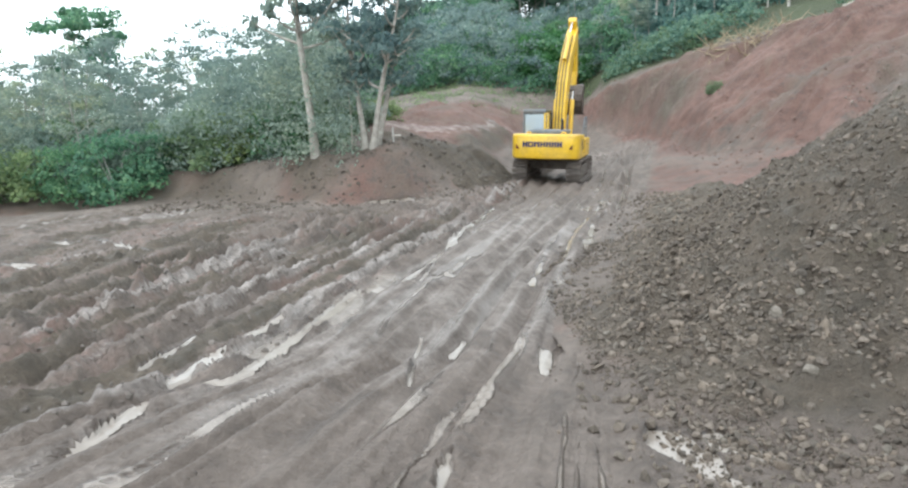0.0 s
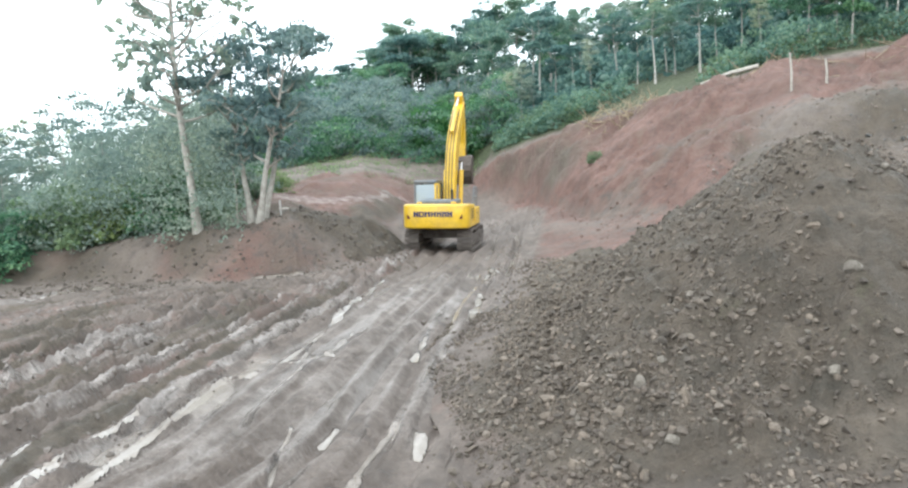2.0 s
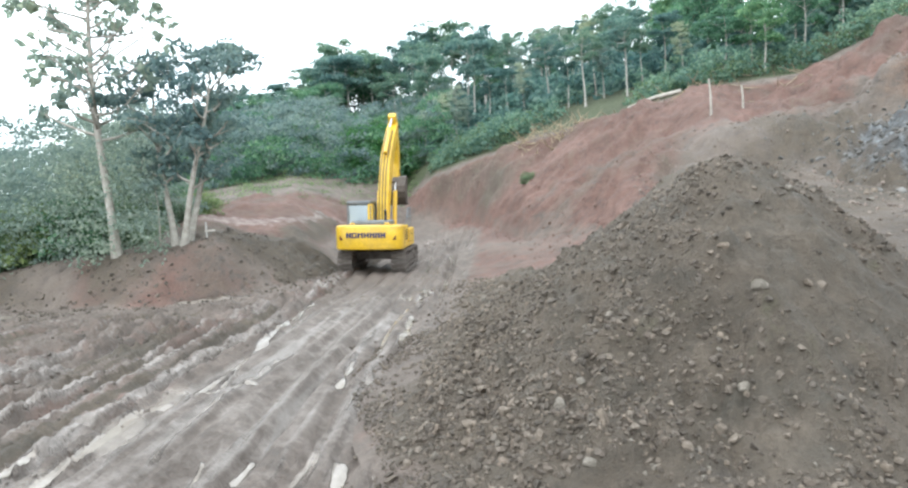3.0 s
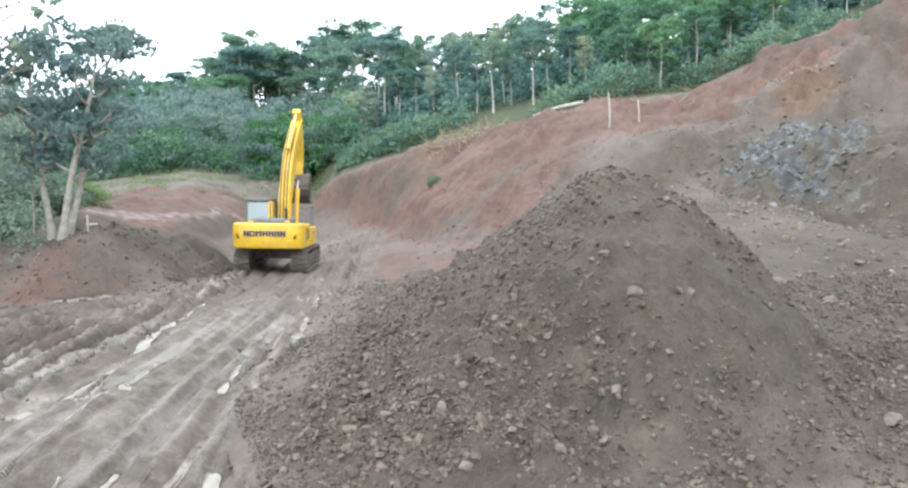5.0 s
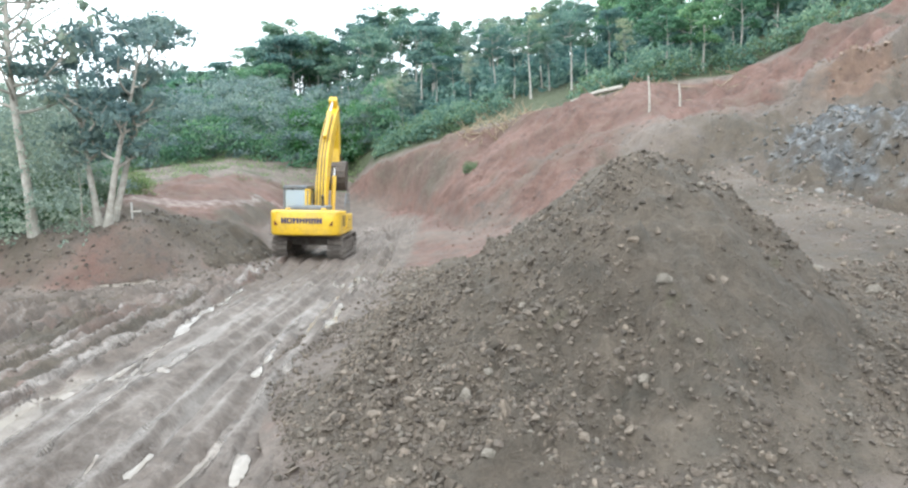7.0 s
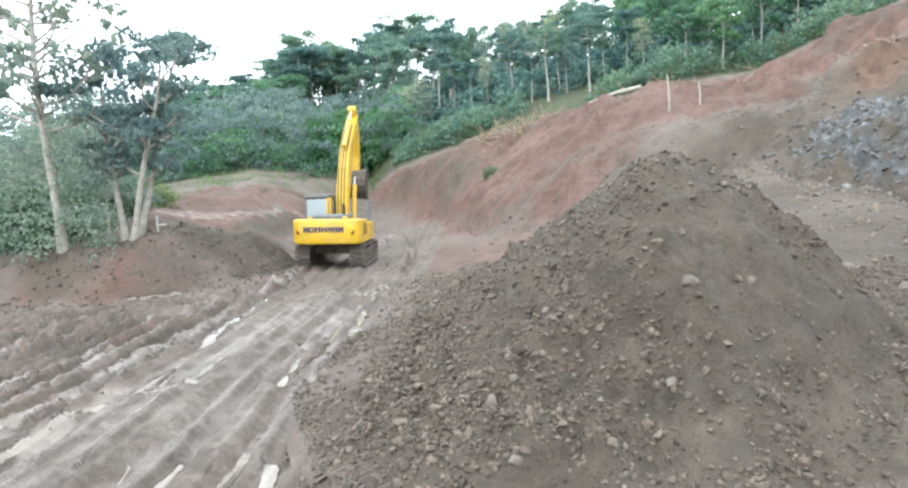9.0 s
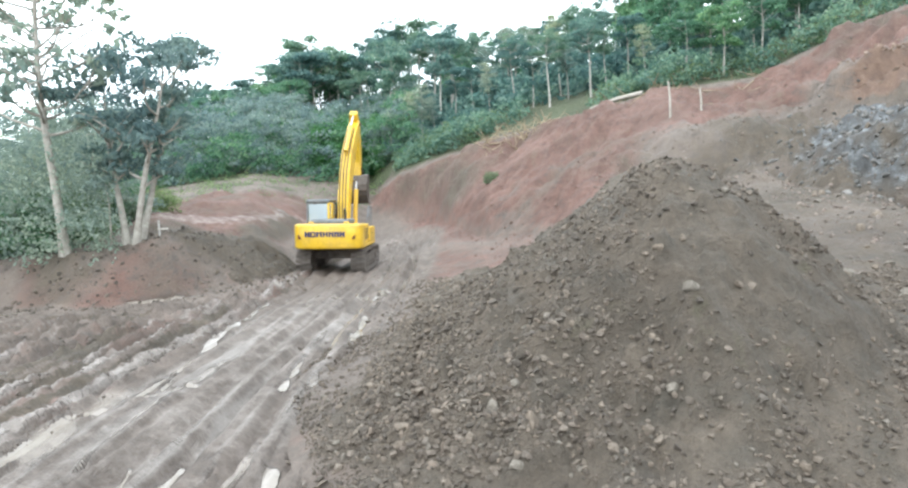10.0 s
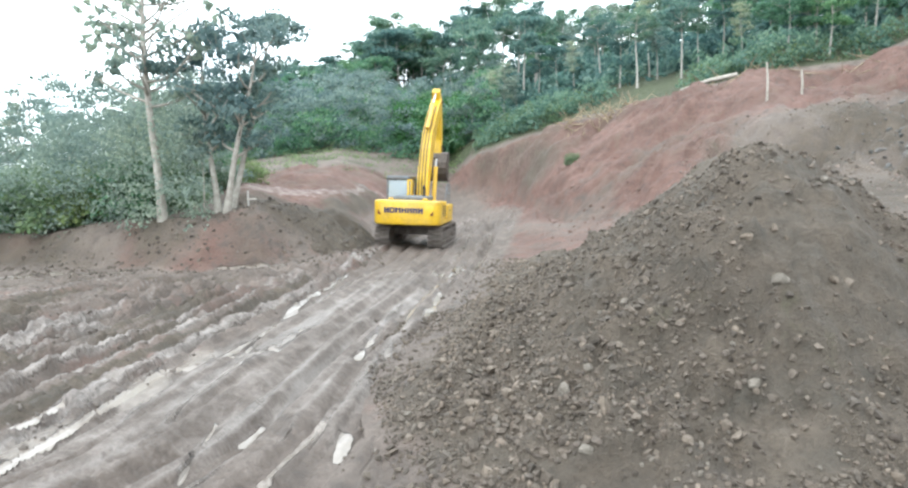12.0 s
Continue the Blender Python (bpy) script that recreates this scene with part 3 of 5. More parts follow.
def grid_faces(rows, cols, wrap=False):
    i = np.arange(rows * cols).reshape(rows, cols)
    j = np.roll(i, -1, axis=1) if wrap else i[:, 1:]
    a = i if wrap else i[:, :-1]
    return np.stack([a[:-1].ravel(), j[:-1].ravel(), j[1:].ravel(), a[1:].ravel()], 1)


# ---- ground: one sheet to the horizon, finest where the lane is near ----
az_cols = np.concatenate([np.arange(-180, -48, 3.0), np.arange(-48, -38, 0.5), np.arange(-38, 63, 0.18), np.arange(63, 76, 0.6), np.arange(76, 180, 3.0)])
r_rows = np.concatenate([[0.02], np.geomspace(0.8, 3.4, 10)[:-1], np.geomspace(3.4, 60, 430), np.geomspace(61.5, 150, 45), np.geomspace(170, 2500, 14)])
gaz, gr = np.meshgrid(np.radians(az_cols), r_rows)
gx, gy = 1.0 + gr * np.sin(gaz), gr * np.cos(gaz)
gz, gzones = land(gx, gy)
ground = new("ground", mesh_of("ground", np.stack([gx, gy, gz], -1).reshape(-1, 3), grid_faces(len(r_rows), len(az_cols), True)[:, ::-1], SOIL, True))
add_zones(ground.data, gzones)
tagged(ground, "rutted wet brown mud with red cut slope and grassy hillside", "ground", kind="structure")


def land_at(x, y):
    """Height of the ground sheet at a place, read off its own grid."""
    a, r = polar(x, y)
    i = np.clip(np.searchsorted(az_cols, a) - 1, 0, len(az_cols) - 2)
    j = np.clip(np.searchsorted(r_rows, r) - 1, 0, len(r_rows) - 2)
    u = np.clip((a - az_cols[i]) / (az_cols[i + 1] - az_cols[i]), 0, 1)
    v = np.clip((r - r_rows[j]) / (r_rows[j + 1] - r_rows[j]), 0, 1)
    return (gz[j, i] * (1 - u) + gz[j, i + 1] * u) * (1 - v) + (gz[j + 1, i] * (1 - u) + gz[j + 1, i + 1] * u) * v


def ground_at(x, y):
    """Height of whatever earth lies on top at a place."""
    x, y = np.atleast_1d(np.asarray(x, float)), np.atleast_1d(np.asarray(y, float))
    z = land_at(x, y)
    near = (x > 1) & (x < 14) & (y > 1.5) & (y < 20)
    if near.any():
        z = np.where(near, np.maximum(z, heap_height(x, y)), z)
    near = (np.abs(x - 0.8) < 5) & (np.abs(y - 27.2) < 5)
    return np.where(near, np.maximum(z, pile_height(x, y)), z) if near.any() else z


def earth_heap(name, height, x0, x1, y0, y1, step, zones, label):
    """A loose heap that lies on the ground: only what stands out of it is kept."""
    xs, ys = np.arange(x0, x1, step), np.arange(y0, y1, step)
    hx, hy = np.meshgrid(xs, ys)
    hz, hl = height(hx, hy), land_at(hx, hy)
    show = hz > hl - 0.04
    fs = grid_faces(len(ys), len(xs))
    fs = fs[show.ravel()[fs].any(axis=1)]
    used, fs = np.unique(fs, return_inverse=True)
    vs = np.stack([hx, hy, np.maximum(hz, hl - 0.12)], -1).reshape(-1, 3)[used]
    ob = new(name, mesh_of(name, vs, fs.reshape(-1, 4), SOIL, True))
    add_zones(ob.data, {k: f(vs[:, 0], vs[:, 1], vs[:, 2]) for k, f in zones.items()})
    return tagged(ob, label, "earth heap")


earth_heap("spoil_mound", heap_height, 1.4, 14.0, 1.6, 19.5, 0.045, {
    "dark": lambda x, y, z: (0.9 + 0.6 * fbm(x, y, 2.0, 4, 301)) * smooth(-0.32, 0.1, z),
    "rocky": lambda x, y, z: 0.16 * smooth(0.15, 0.35, fbm(x, y, 1.1, 4, 311)) + 0 * x,
    "grass": lambda x, y, z: 0.3 * smooth(0.2, 0.45, fbm(x, y, 0.9, 4, 331)),
    "red": lambda x, y, z: 0.3 * (1 - smooth(0.1, 1.4, z)) * smooth(-0.2, 0.2, fbm(x, y, 1.6, 3, 321)),
}, "tall heap of loose grey-brown earth and stones beside the track")
earth_heap("dirt_mound", pile_height, -5.5, 5.0, 21.5, 33.0, 0.12, {"dark": lambda x, y, z: 0.95 + 0 * x}, "low pile of dark freshly dumped earth on the bank")


# ---- stones ----
def stone_mesh(name, seed, mat, flat=0.7):
    rng = random.Random(seed)
    bm = bmesh.new()
    bmesh.ops.create_icosphere(bm, subdivisions=2, radius=0.5)
    off = Vector((rng.uniform(0, 50), rng.uniform(0, 50), rng.uniform(0, 50)))
    cuts = [(Vector((rng.gauss(0, 1), rng.gauss(0, 1), rng.gauss(0, 1))).normalized(), rng.uniform(0.2, 0.36)) for _ in range(9)]
    sx, sy = rng.uniform(0.75, 1.15), rng.uniform(0.7, 1.0)
    for v in bm.verts:
        p = v.co * (1 + 0.35 * noise.noise(v.co * 2.2 + off))
        for nrm, dist in cuts:
            over = p.dot(nrm) - dist
            if over > 0:
                p -= nrm * over * 0.9
        v.co = Vector((p.x * sx, p.y * sy, p.z * flat))
    return bm_mesh(name, bm, mat)


stone_meshes = [stone_mesh("rock", 40 + k, PALE_ROCK if k % 4 == 0 else ROCK, 0.55 + 0.06 * k) for k in range(8)]
rng = random.Random(7)


def put_stone(x, y, size, which=None, turn=None, name="rock"):
    z = float(ground_at(x, y)[0])
    k = rng.randrange(8) if which is None else which
    ob = new(name, stone_meshes[k])
    ob.matrix_world = Matrix.Translation((x, y, z + 0.08 * size)) @ Euler((rng.uniform(-.4, .4), rng.uniform(-.4, .4), turn or rng.uniform(0, 6.28))).to_matrix().to_4x4() @ Matrix.Diagonal((size, size, size, 1))
    big = size > 0.3
    pale = k % 4 == 0
    return tagged(ob, ("large " if big else "small ") + ("pale cream-grey" if pale else "grey-brown") + " broken stone lying in loose earth", "rock", "stones on the spoil heap")


for x, y, s, w in ((5.5, 5.75, .27, 0), (4.89, 5.32, .2, 0), (6.1, 5.74, .16, 3), (6.3, 5.78, .17, 5), (7.6, 4.35, .32, 4), (6.5, 3.72, .22, 1), (6.75, 3.7, .2, 2), (9.65, 6.5, .3, 0),
                   (4.45, 7.03, .18, 0), (2.5, 6.65, .2, 1), (2.85, 6.4, .22, 2), (3.35, 6.2, .2, 4), (3.5, 5.6, .24, 6), (3.2, 5.3, .2, 0), (3.0, 5.9, .18, 7), (4.3, 11.2, .28, 0),
                   (4.6, 12.1, .24, 1), (5.6, 15.2, .3, 0), (6.2, 16.4, .32, 2), (5.3, 14.1, .22, 3), (5.8, 8.95, .3, 5), (7.0, 6.9, .2, 0), (8.3, 6.3, .22, 4), (2.95, 7.6, .26, 3), (3.3, 8.6, .2, 5)):
    put_stone(x, y, s, w)
for i in range(150):
    d = abs(rng.gauss(0, 1))
    if i % 2:
        x, y = rng.uniform(2.6, 4.4) + (i % 5) * 0.25, rng.uniform(3.6, 7.2)
    else:
        x, y = rng.uniform(3.0, 10.5), rng.uniform(2.6, 12)
    if heap_height(np.array([x]), np.array([y]))[0] < -0.32:
        continue
    put_stone(x, y, 0.06 + 0.1 * rng.random() ** 2)
for i in range(40):
    y = rng.uniform(10, 18)
    put_stone(np.interp(y, EDGE_Y, VERGE_X) + rng.uniform(-.2, 1.3), y, rng.uniform(.1, .24))
for i in range(24):
    put_stone(rng.uniform(-9, 3.0), rng.uniform(23.5, 26.5), rng.uniform(.1, .24))
for i in range(60):
    a, r = radians(rng.uniform(38, 60)), rng.uniform(14, 30)
    put_stone(1 + r * math.sin(a), r * math.cos(a), rng.uniform(.12, .36))


def gravel(name, count, seed, pick, low, high, label, mat):
    """Loose small stones past counting, as one mesh."""
    g = np.random.default_rng(seed)
    x, y = pick(g, count)
    z = ground_at(x, y)
    size = low + (high - low) * g.random(len(x)) ** 3
    ball = bmesh.new()
    bmesh.ops.create_icosphere(ball, subdivisions=1, radius=0.5)
    base = np.array([v.co for v in ball.verts])
    tri = np.array([[v.index for v in f.verts] for f in ball.faces])
    ball.free()
    k = len(base)
    jit = base[None] * g.uniform(0.55, 1.3, (len(x), k, 1)) * g.uniform(0.45, 1.2, (len(x), 1, 3))
    q = g.normal(0, 1, (len(x), 4))
    w, i, j, h = (q / np.linalg.norm(q, axis=1, keepdims=True)).T
    turn = np.stack([1 - 2 * (j * j + h * h), 2 * (i * j - h * w), 2 * (i * h + j * w), 2 * (i * j + h * w), 1 - 2 * (i * i + h * h), 2 * (j * h - i * w),
                     2 * (i * h - j * w), 2 * (j * h + i * w), 1 - 2 * (i * i + j * j)], -1).reshape(-1, 3, 3)
    v = np.einsum("nij,nkj->nki", turn, jit) * size[:, None, None] + np.stack([x, y, z + 0.08 * size], -1)[:, None]
    f = tri[None] + k * np.arange(len(x))[:, None, None]
    return tagged(new(name, mesh_of(name, v.reshape(-1, 3), f.reshape(-1, 3), mat)), label, "gravel", kind="stuff")


def on_heap(g, n):
    x, y = g.uniform(1.6, 12.5, n), g.uniform(2.4, 14, n)
    keep = (heap_height(x, y) > land_at(x, y) - 0.1) & (fbm(x, y, 1.5, 3, 401) + 0.6 * fbm(x, y, 0.35, 2, 403) + 0.12 * (1.2 - heap_height(x, y)) > -0.24 + 0.46 * g.random(n))
    return x[keep], y[keep]


def on_foot(g, n):
    half = n // 2
    y = g.uniform(4.2, 14, half)
    x = np.interp(y, [4, 6.4, 8, 10.6, 13.3], [1.75, 2.0, 2.25, 2.9, 4.1]) + np.abs(g.normal(0, 1.0, half))
    x2, y2 = g.uniform(2.75, 12.0, n - half), g.uniform(2.0, 7.6, n - half)
    x, y = np.concatenate([x, x2]), np.concatenate([y, y2])
    keep = fbm(x, y, 1.2, 3, 405) > -0.25 + 0.5 * g.random(n)
    return x[keep], y[keep]


def on_verge(g, n):
    y = g.uniform(4.2, 22, n)
    return np.interp(y, EDGE_Y, VERGE_X) + g.normal(0.5, 0.6, n), y


def on_field(g, n):
    y = g.uniform(5, 27, n)
    return np.interp(y, EDGE_Y, EDGE_X) - g.uniform(0, 9, n), y


def on_cut(g, n):
    a = g.uniform(31, 62, n)
    r = np.where(g.random(n) < 0.5, np.interp(a, AZ, R1) * (0.92 + 0.75 * g.random(n)), np.interp(a, AZ, R2) + g.random(n) ** 1.5 * 17)
    a = np.radians(a)
    return 1 + r * np.sin(a), r * np.cos(a)


def at_slope(a, u):
    """Places on the cut by bearing and by the share of the way up it."""
    r2, r3 = np.interp(a, AZ, R2), np.interp(a, AZ, R3)
    r = r2 + u * (r3 - r2)
    return 1 + r * np.sin(np.radians(a)), r * np.cos(np.radians(a))


gravel("heap_gravel", 56000, 1, on_heap, 0.012, 0.075, "loose grey-brown pebbles strewn over the heap", ROCK)
gravel("heap_clods", 24000, 11, on_heap, 0.02, 0.12, "crumbling clods of brown earth on the heap", CLOD)
gravel("heap_pale_stones", 1500, 9, on_heap, 0.015, 0.11, "pale broken stones among the heap's earth", PALE_ROCK)
gravel("foot_gravel", 22000, 12, on_foot, 0.012, 0.085, "small stones along the foot of the heap", ROCK)
gravel("foot_clods", 14000, 17, on_foot, 0.015, 0.1, "brown crumbs of earth along the heap's foot", CLOD)
gravel("bank_clods", 1800, 13, lambda g, n: (g.uniform(-11, 3.2, n), g.uniform(22.5, 27.5, n)), 0.03, 0.2, "clods of earth on the low bank", CLOD)
gravel("verge_gravel", 4200, 2, on_verge, 0.015, 0.14, "grey pebbles along the edge of the track", ROCK)
gravel("field_clods", 5000, 3, on_field, 0.02, 0.13, "brown clods of mud on the rutted field", MUDDY)
gravel("slope_rubble", 5200, 4, on_cut, 0.03, 0.17, "broken stones on the bench and cut slope", SLOPE_STONE)
gravel("outcrop_blocks", 1100, 14, lambda g, n: at_slope(g.normal(50.5, 3.4, n), g.normal(0.25, 0.1, n)), 0.04, 0.3, "pale blue-grey broken rock in the cut face", BLUE_ROCK)
gravel("ochre_blocks", 260, 15, lambda g, n: at_slope(g.uniform(48.5, 56.5, n), g.normal(0.55, 0.05, n)), 0.04, 0.3, "weathered orange rubble below a ledge of the cut", OCHRE_ROCK)
gravel("toe_rubble", 700, 16, lambda g, n: at_slope(g.uniform(14, 34, n), g.normal(0.05, 0.4, n)), 0.03, 0.2, "red-brown lumps strewn over the red slope", RED_CLOD)


# ---- the yellow excavator, facing up the track ----
def build_excavator():
    ex = empty("excavator", pose(DIGGER[0], DIGGER[1], -0.1, 0, 3.0, -DIGGER_TURN),
               "yellow crawler excavator with raised boom and mud-caked tracks", "excavator")
    # running gear
    for side in (-1, 1):
        c = side * 1.1
        tr = part("track_frame", soften(box(bmesh.new(), c - 0.17, c + 0.17, -1.6, 1.6, 0.28, 0.62), 0.04), MUDDY, ex, "mud-caked steel track frame")
        for name, y, r in (("drive_sprocket", -1.62, 0.33), ("idler_wheel", 1.65, 0.31)):
            bm = bmesh.new()
            rod(bm, (c - 0.16, y, 0.43), (c + 0.16, y, 0.43), r, sides=24)
            rod(bm, (c - 0.22, y, 0.43), (c + 0.22, y, 0.43), 0.15, sides=16)
            part(name, bm, MUDDY, tr)
        for k in range(7):
            part("track_roller", rod(bmesh.new(), (c - 0.2, -1.15 + k * 0.385, 0.17), (c + 0.2, -1.15 + k * 0.385, 0.17), 0.11, sides=14), MUDDY, tr)
        for y in (-0.55, 0.6):
            part("carrier_roller", rod(bmesh.new(), (c - 0.15, y, 0.7), (c + 0.15, y, 0.7), 0.08, sides=12), MUDDY, tr)
        bm = bmesh.new()
        box(bm, -0.3, 0.3, -0.085, 0.085, -0.015, 0.02)
        for g in (-0.06, 0.0, 0.06):
            box(bm, -0.3, 0.3, g - 0.01, g + 0.01, 0.02, 0.05)
        shoe = bm_mesh("track_shoe", bm, MUDDY)
        straight, arc = 3.27, math.pi * 0.41
        total = 2 * straight + 2 * arc
        count = 45
        for k in range(count):
            s = total * k / count
            if s < straight:
                y, z, a = -1.62 + s, 0.84, 0
            elif s < straight + arc:
                t = (s - straight) / 0.41
                y, z, a = 1.65 + 0.41 * math.sin(t), 0.43 + 0.41 * math.cos(t), -t
            elif s < 2 * straight + arc:
                y, z, a = 1.65 - (s - straight - arc), 0.02, math.pi
            else:
                t = (s - 2 * straight - arc) / 0.41
                y, z, a = -1.62 - 0.41 * math.sin(t), 0.43 - 0.41 * math.cos(t), math.pi - t
            ob = new("track_shoe", shoe)
            ob.parent = tr
            ob.matrix_basis = Matrix.Translation((c, y, z)) @ Matrix.Rotation(a, 4, 'X')
    bm = bmesh.new()
    box(bm, -0.95, 0.95, -0.6, 0.6, 0.42, 0.78, 0.06)
    part("carbody", bm, MUDDY, ex)
    part("swing_bearing", rod(bmesh.new(), (0, 0, 0.76), (0, 0, 0.98), 0.68, sides=32), STEEL, ex)
    # upper frame
    part("revolving_frame", soften(box(bmesh.new(), -1.32, 1.32, -2.2, 1.35, 0.96, 1.14), 0.03), YELLOW, ex)
    # counterweight with a rounded tail
    out = [(-1.36, -1.75), (1.36, -1.75), (1.36, -2.25), (1.27, -2.5), (1.0, -2.66), (0.5, -2.73), (0, -2.75), (-0.5, -2.73), (-1.0, -2.66), (-1.27, -2.5), (-1.36, -2.25)]
    cw = part("counterweight", soften(slab(bmesh.new(), out, 0.98, 1.95), 0.09, 3), YELLOW, ex, "glossy yellow painted counterweight", True)
    widths = (.19, .2, .23, .2, .19, .18, .19)
    x = -0.84
    for k, w in enumerate(widths):
        bm = bmesh.new()
        y = -2.752 + 0.028 * abs(x + w / 2) ** 2
        if k == 1:
            for a, b in (((x, x + w), (1.46, 1.51)), ((x, x + w), (1.62, 1.67)), ((x, x + .05), (1.46, 1.67)), ((x + w - .05, x + w), (1.46, 1.67))):
                box(bm, a[0], a[1], y - 0.004, y + 0.03, b[0], b[1])
        else:
            box(bm, x, x + w * 0.36, y - 0.004, y + 0.03, 1.46, 1.67)
            box(bm, x + w * 0.3, x + w * 0.72, y - 0.004, y + 0.03, 1.545 + 0.02 * (k % 3), 1.6 + 0.02 * (k % 3))
            box(bm, x + w * 0.64, x + w, y - 0.004, y + 0.03, 1.46, 1.67)
        part("badge_block", bm, DARK_BLUE, cw, "dark blue painted badge block")
        x += w + 0.03
    for s in (-1, 1):
        bm = bmesh.new()
        pts = [(1.12, 1.38), (1.12, 1.56), (0.98, 1.38)]
        lo = [bm.verts.new((s * a, -2.66, b)) for a, b in pts]
        hi = [bm.verts.new((s * a, -2.60, b)) for a, b in pts]
        bm.faces.new(lo), bm.faces.new(hi[::-1])
        for i in range(3):
            bm.faces.new((lo[i], lo[(i + 1) % 3], hi[(i + 1) % 3], hi[i]))
        bmesh.ops.recalc_face_normals(bm, faces=bm.faces)
        bmesh.ops.translate(bm, verts=bm.verts, vec=(0, -0.02, 0))
        part("reflector", bm, REFLECTOR, cw, "dark red triangular reflector")
    for s in (-0.7, 0.7):
        bm = bmesh.new()
        rod(bm, (s - 0.07, -2.2, 1.93), (s - 0.07, -2.2, 2.02), 0.02)
        rod(bm, (s + 0.07, -2.2, 1.93), (s + 0.07, -2.2, 2.02), 0.02)
        rod(bm, (s - 0.09, -2.2, 2.02), (s + 0.09, -2.2, 2.02), 0.02)
        part("lifting_eye", bm, YELLOW, cw)
    # engine house, side boxes
    part("engine_hood", soften(box(bmesh.new(), -0.85, 0.72, -1.8, -0.35, 1.9, 2.1), 0.06), GREY_PAINT, ex, "blue-grey engine hood")
    part("engine_house", soften(box(bmesh.new(), -1.3, 1.3, -1.75, -0.35, 1.14, 1.88), 0.04), YELLOW, ex)
    house = part("side_box", soften(box(bmesh.new(), 0.62, 1.34, -0.35, 1.2, 1.14, 1.72), 0.05), YELLOW, ex)
    for k in range(5):
        part("louvre", box(bmesh.new(), 1.335, 1.352, -1.6, -0.7, 1.32 + k * 0.09, 1.35 + k * 0.09), BLACK, ex)
    part("door_handle", box(bmesh.new(), 1.335, 1.36, 0.2, 0.36, 1.45, 1.5), BLACK, house)
    bm = bmesh.new()
    rod(bm, (0.5, -1.35, 2.08), (0.5, -1.35, 2.42), 0.06)
    rod(bm, (0.5, -1.35, 2.4), (0.5, -1.42, 2.52), 0.058)
    part("exhaust_pipe", bm, BLACK, ex)
    # handrail on the right side
    rail = bmesh.new()
    for a, b in (((1.2, 1.1, 1.7), (1.2, 1.1, 2.6)), ((1.2, 1.1, 2.6), (1.2, 0.2, 2.6)), ((1.2, 0.2, 2.6), (1.2, -0.3, 1.75)), ((1.2, 0.5, 1.7), (1.2, 0.5, 2.6)), ((1.2, 1.1, 2.2), (1.2, 0.2, 2.2))):
        rod(rail, a, b, 0.022, sides=8)
    part("handrail", rail, GREY_PAINT, ex)
    # cab at the left front
    cab = part("cab_base", soften(box(bmesh.new(), -1.34, -0.36, -0.35, 1.4, 1.1, 1.75), 0.04), YELLOW, ex, "yellow lower cab panels")
    roof = soften(box(bmesh.new(), -1.34, -0.36, -0.4, 1.25, 2.76, 2.92), 0.05)
    part("cab_roof", roof, GREY_PAINT, cab, "grey cab roof")
    for px, py in ((-1.3, -0.32), (-0.4, -0.32), (-1.3, 0.45), (-0.4, 0.45)):
        part("cab_pillar", box(bmesh.new(), px - 0.04, px + 0.04, py - 0.04, py + 0.04, 1.74, 2.78), GREY_PAINT if px < -1 else YELLOW, cab)
    for px in (-1.3, -0.4):
        part("cab_pillar", rod(bmesh.new(), (px, 1.36, 1.74), (px, 1.12, 2.78), 0.045), BLACK, cab)
    for name, b in (("rear_window", (-1.25, -0.45, -0.34, -0.325, 1.9, 2.72)), ("side_window", (-1.315, -1.305, -0.25, 1.1, 1.8, 2.72)), ("side_window", (-0.395, -0.385, -0.25, 1.1, 1.8, 2.72)), ("windscreen", (-1.25, -0.45, 1.2, 1.21, 1.78, 2.74))):
        part(name, box(bmesh.new(), *b), GLASS, cab, "clear pale cab glass")
    part("seat", soften(box(bmesh.new(), -1.05, -0.6, 0.1, 0.3, 1.75, 2.35), 0.05), BLACK, cab)
    part("cab_guard_post", box(bmesh.new(), -0.3, -0.24, -0.34, -0.28, 1.9, 2.72), YELLOW, ex)
    part("cab_guard_bar", box(bmesh.new(), -0.4, -0.24, -0.335, -0.285, 2.72, 2.78), YELLOW, ex)
    mir = bmesh.new()
    rod(mir, (-1.36, 1.2, 2.3), (-1.52, 1.35, 2.55), 0.015, sides=6)
    box(mir, -1.58, -1.46, 1.33, 1.37, 2.35, 2.75, 0.01)
    part("mirror", mir, BLACK, cab)
    # boom: a bent box from its foot to the head
    foot, elbow, head = (0.25, 1.72), (1.5, 4.6), (3.6, 6.55)

    def limb(points, name, thick, wide, parent, label=""):
        up, down = [], []
        for i, (p, t) in enumerate(zip(points, thick)):
            a = points[max(i - 1, 0)]
            b = points[min(i + 1, len(points) - 1)]
            dy, dz = b[0] - a[0], b[1] - a[1]
            n = math.hypot(dy, dz)
            up.append((p[0] - dz / n * t / 2, p[1] + dy / n * t / 2))
            down.append((p[0] + dz / n * t / 2, p[1] - dy / n * t / 2))
        bm = plate(bmesh.new(), up + down[::-1], -wide / 2, wide / 2)
        bmesh.ops.translate(bm, verts=bm.verts, vec=(0.12, 0, 0))
        return part(name, soften(bm, 0.025), YELLOW, parent, label)

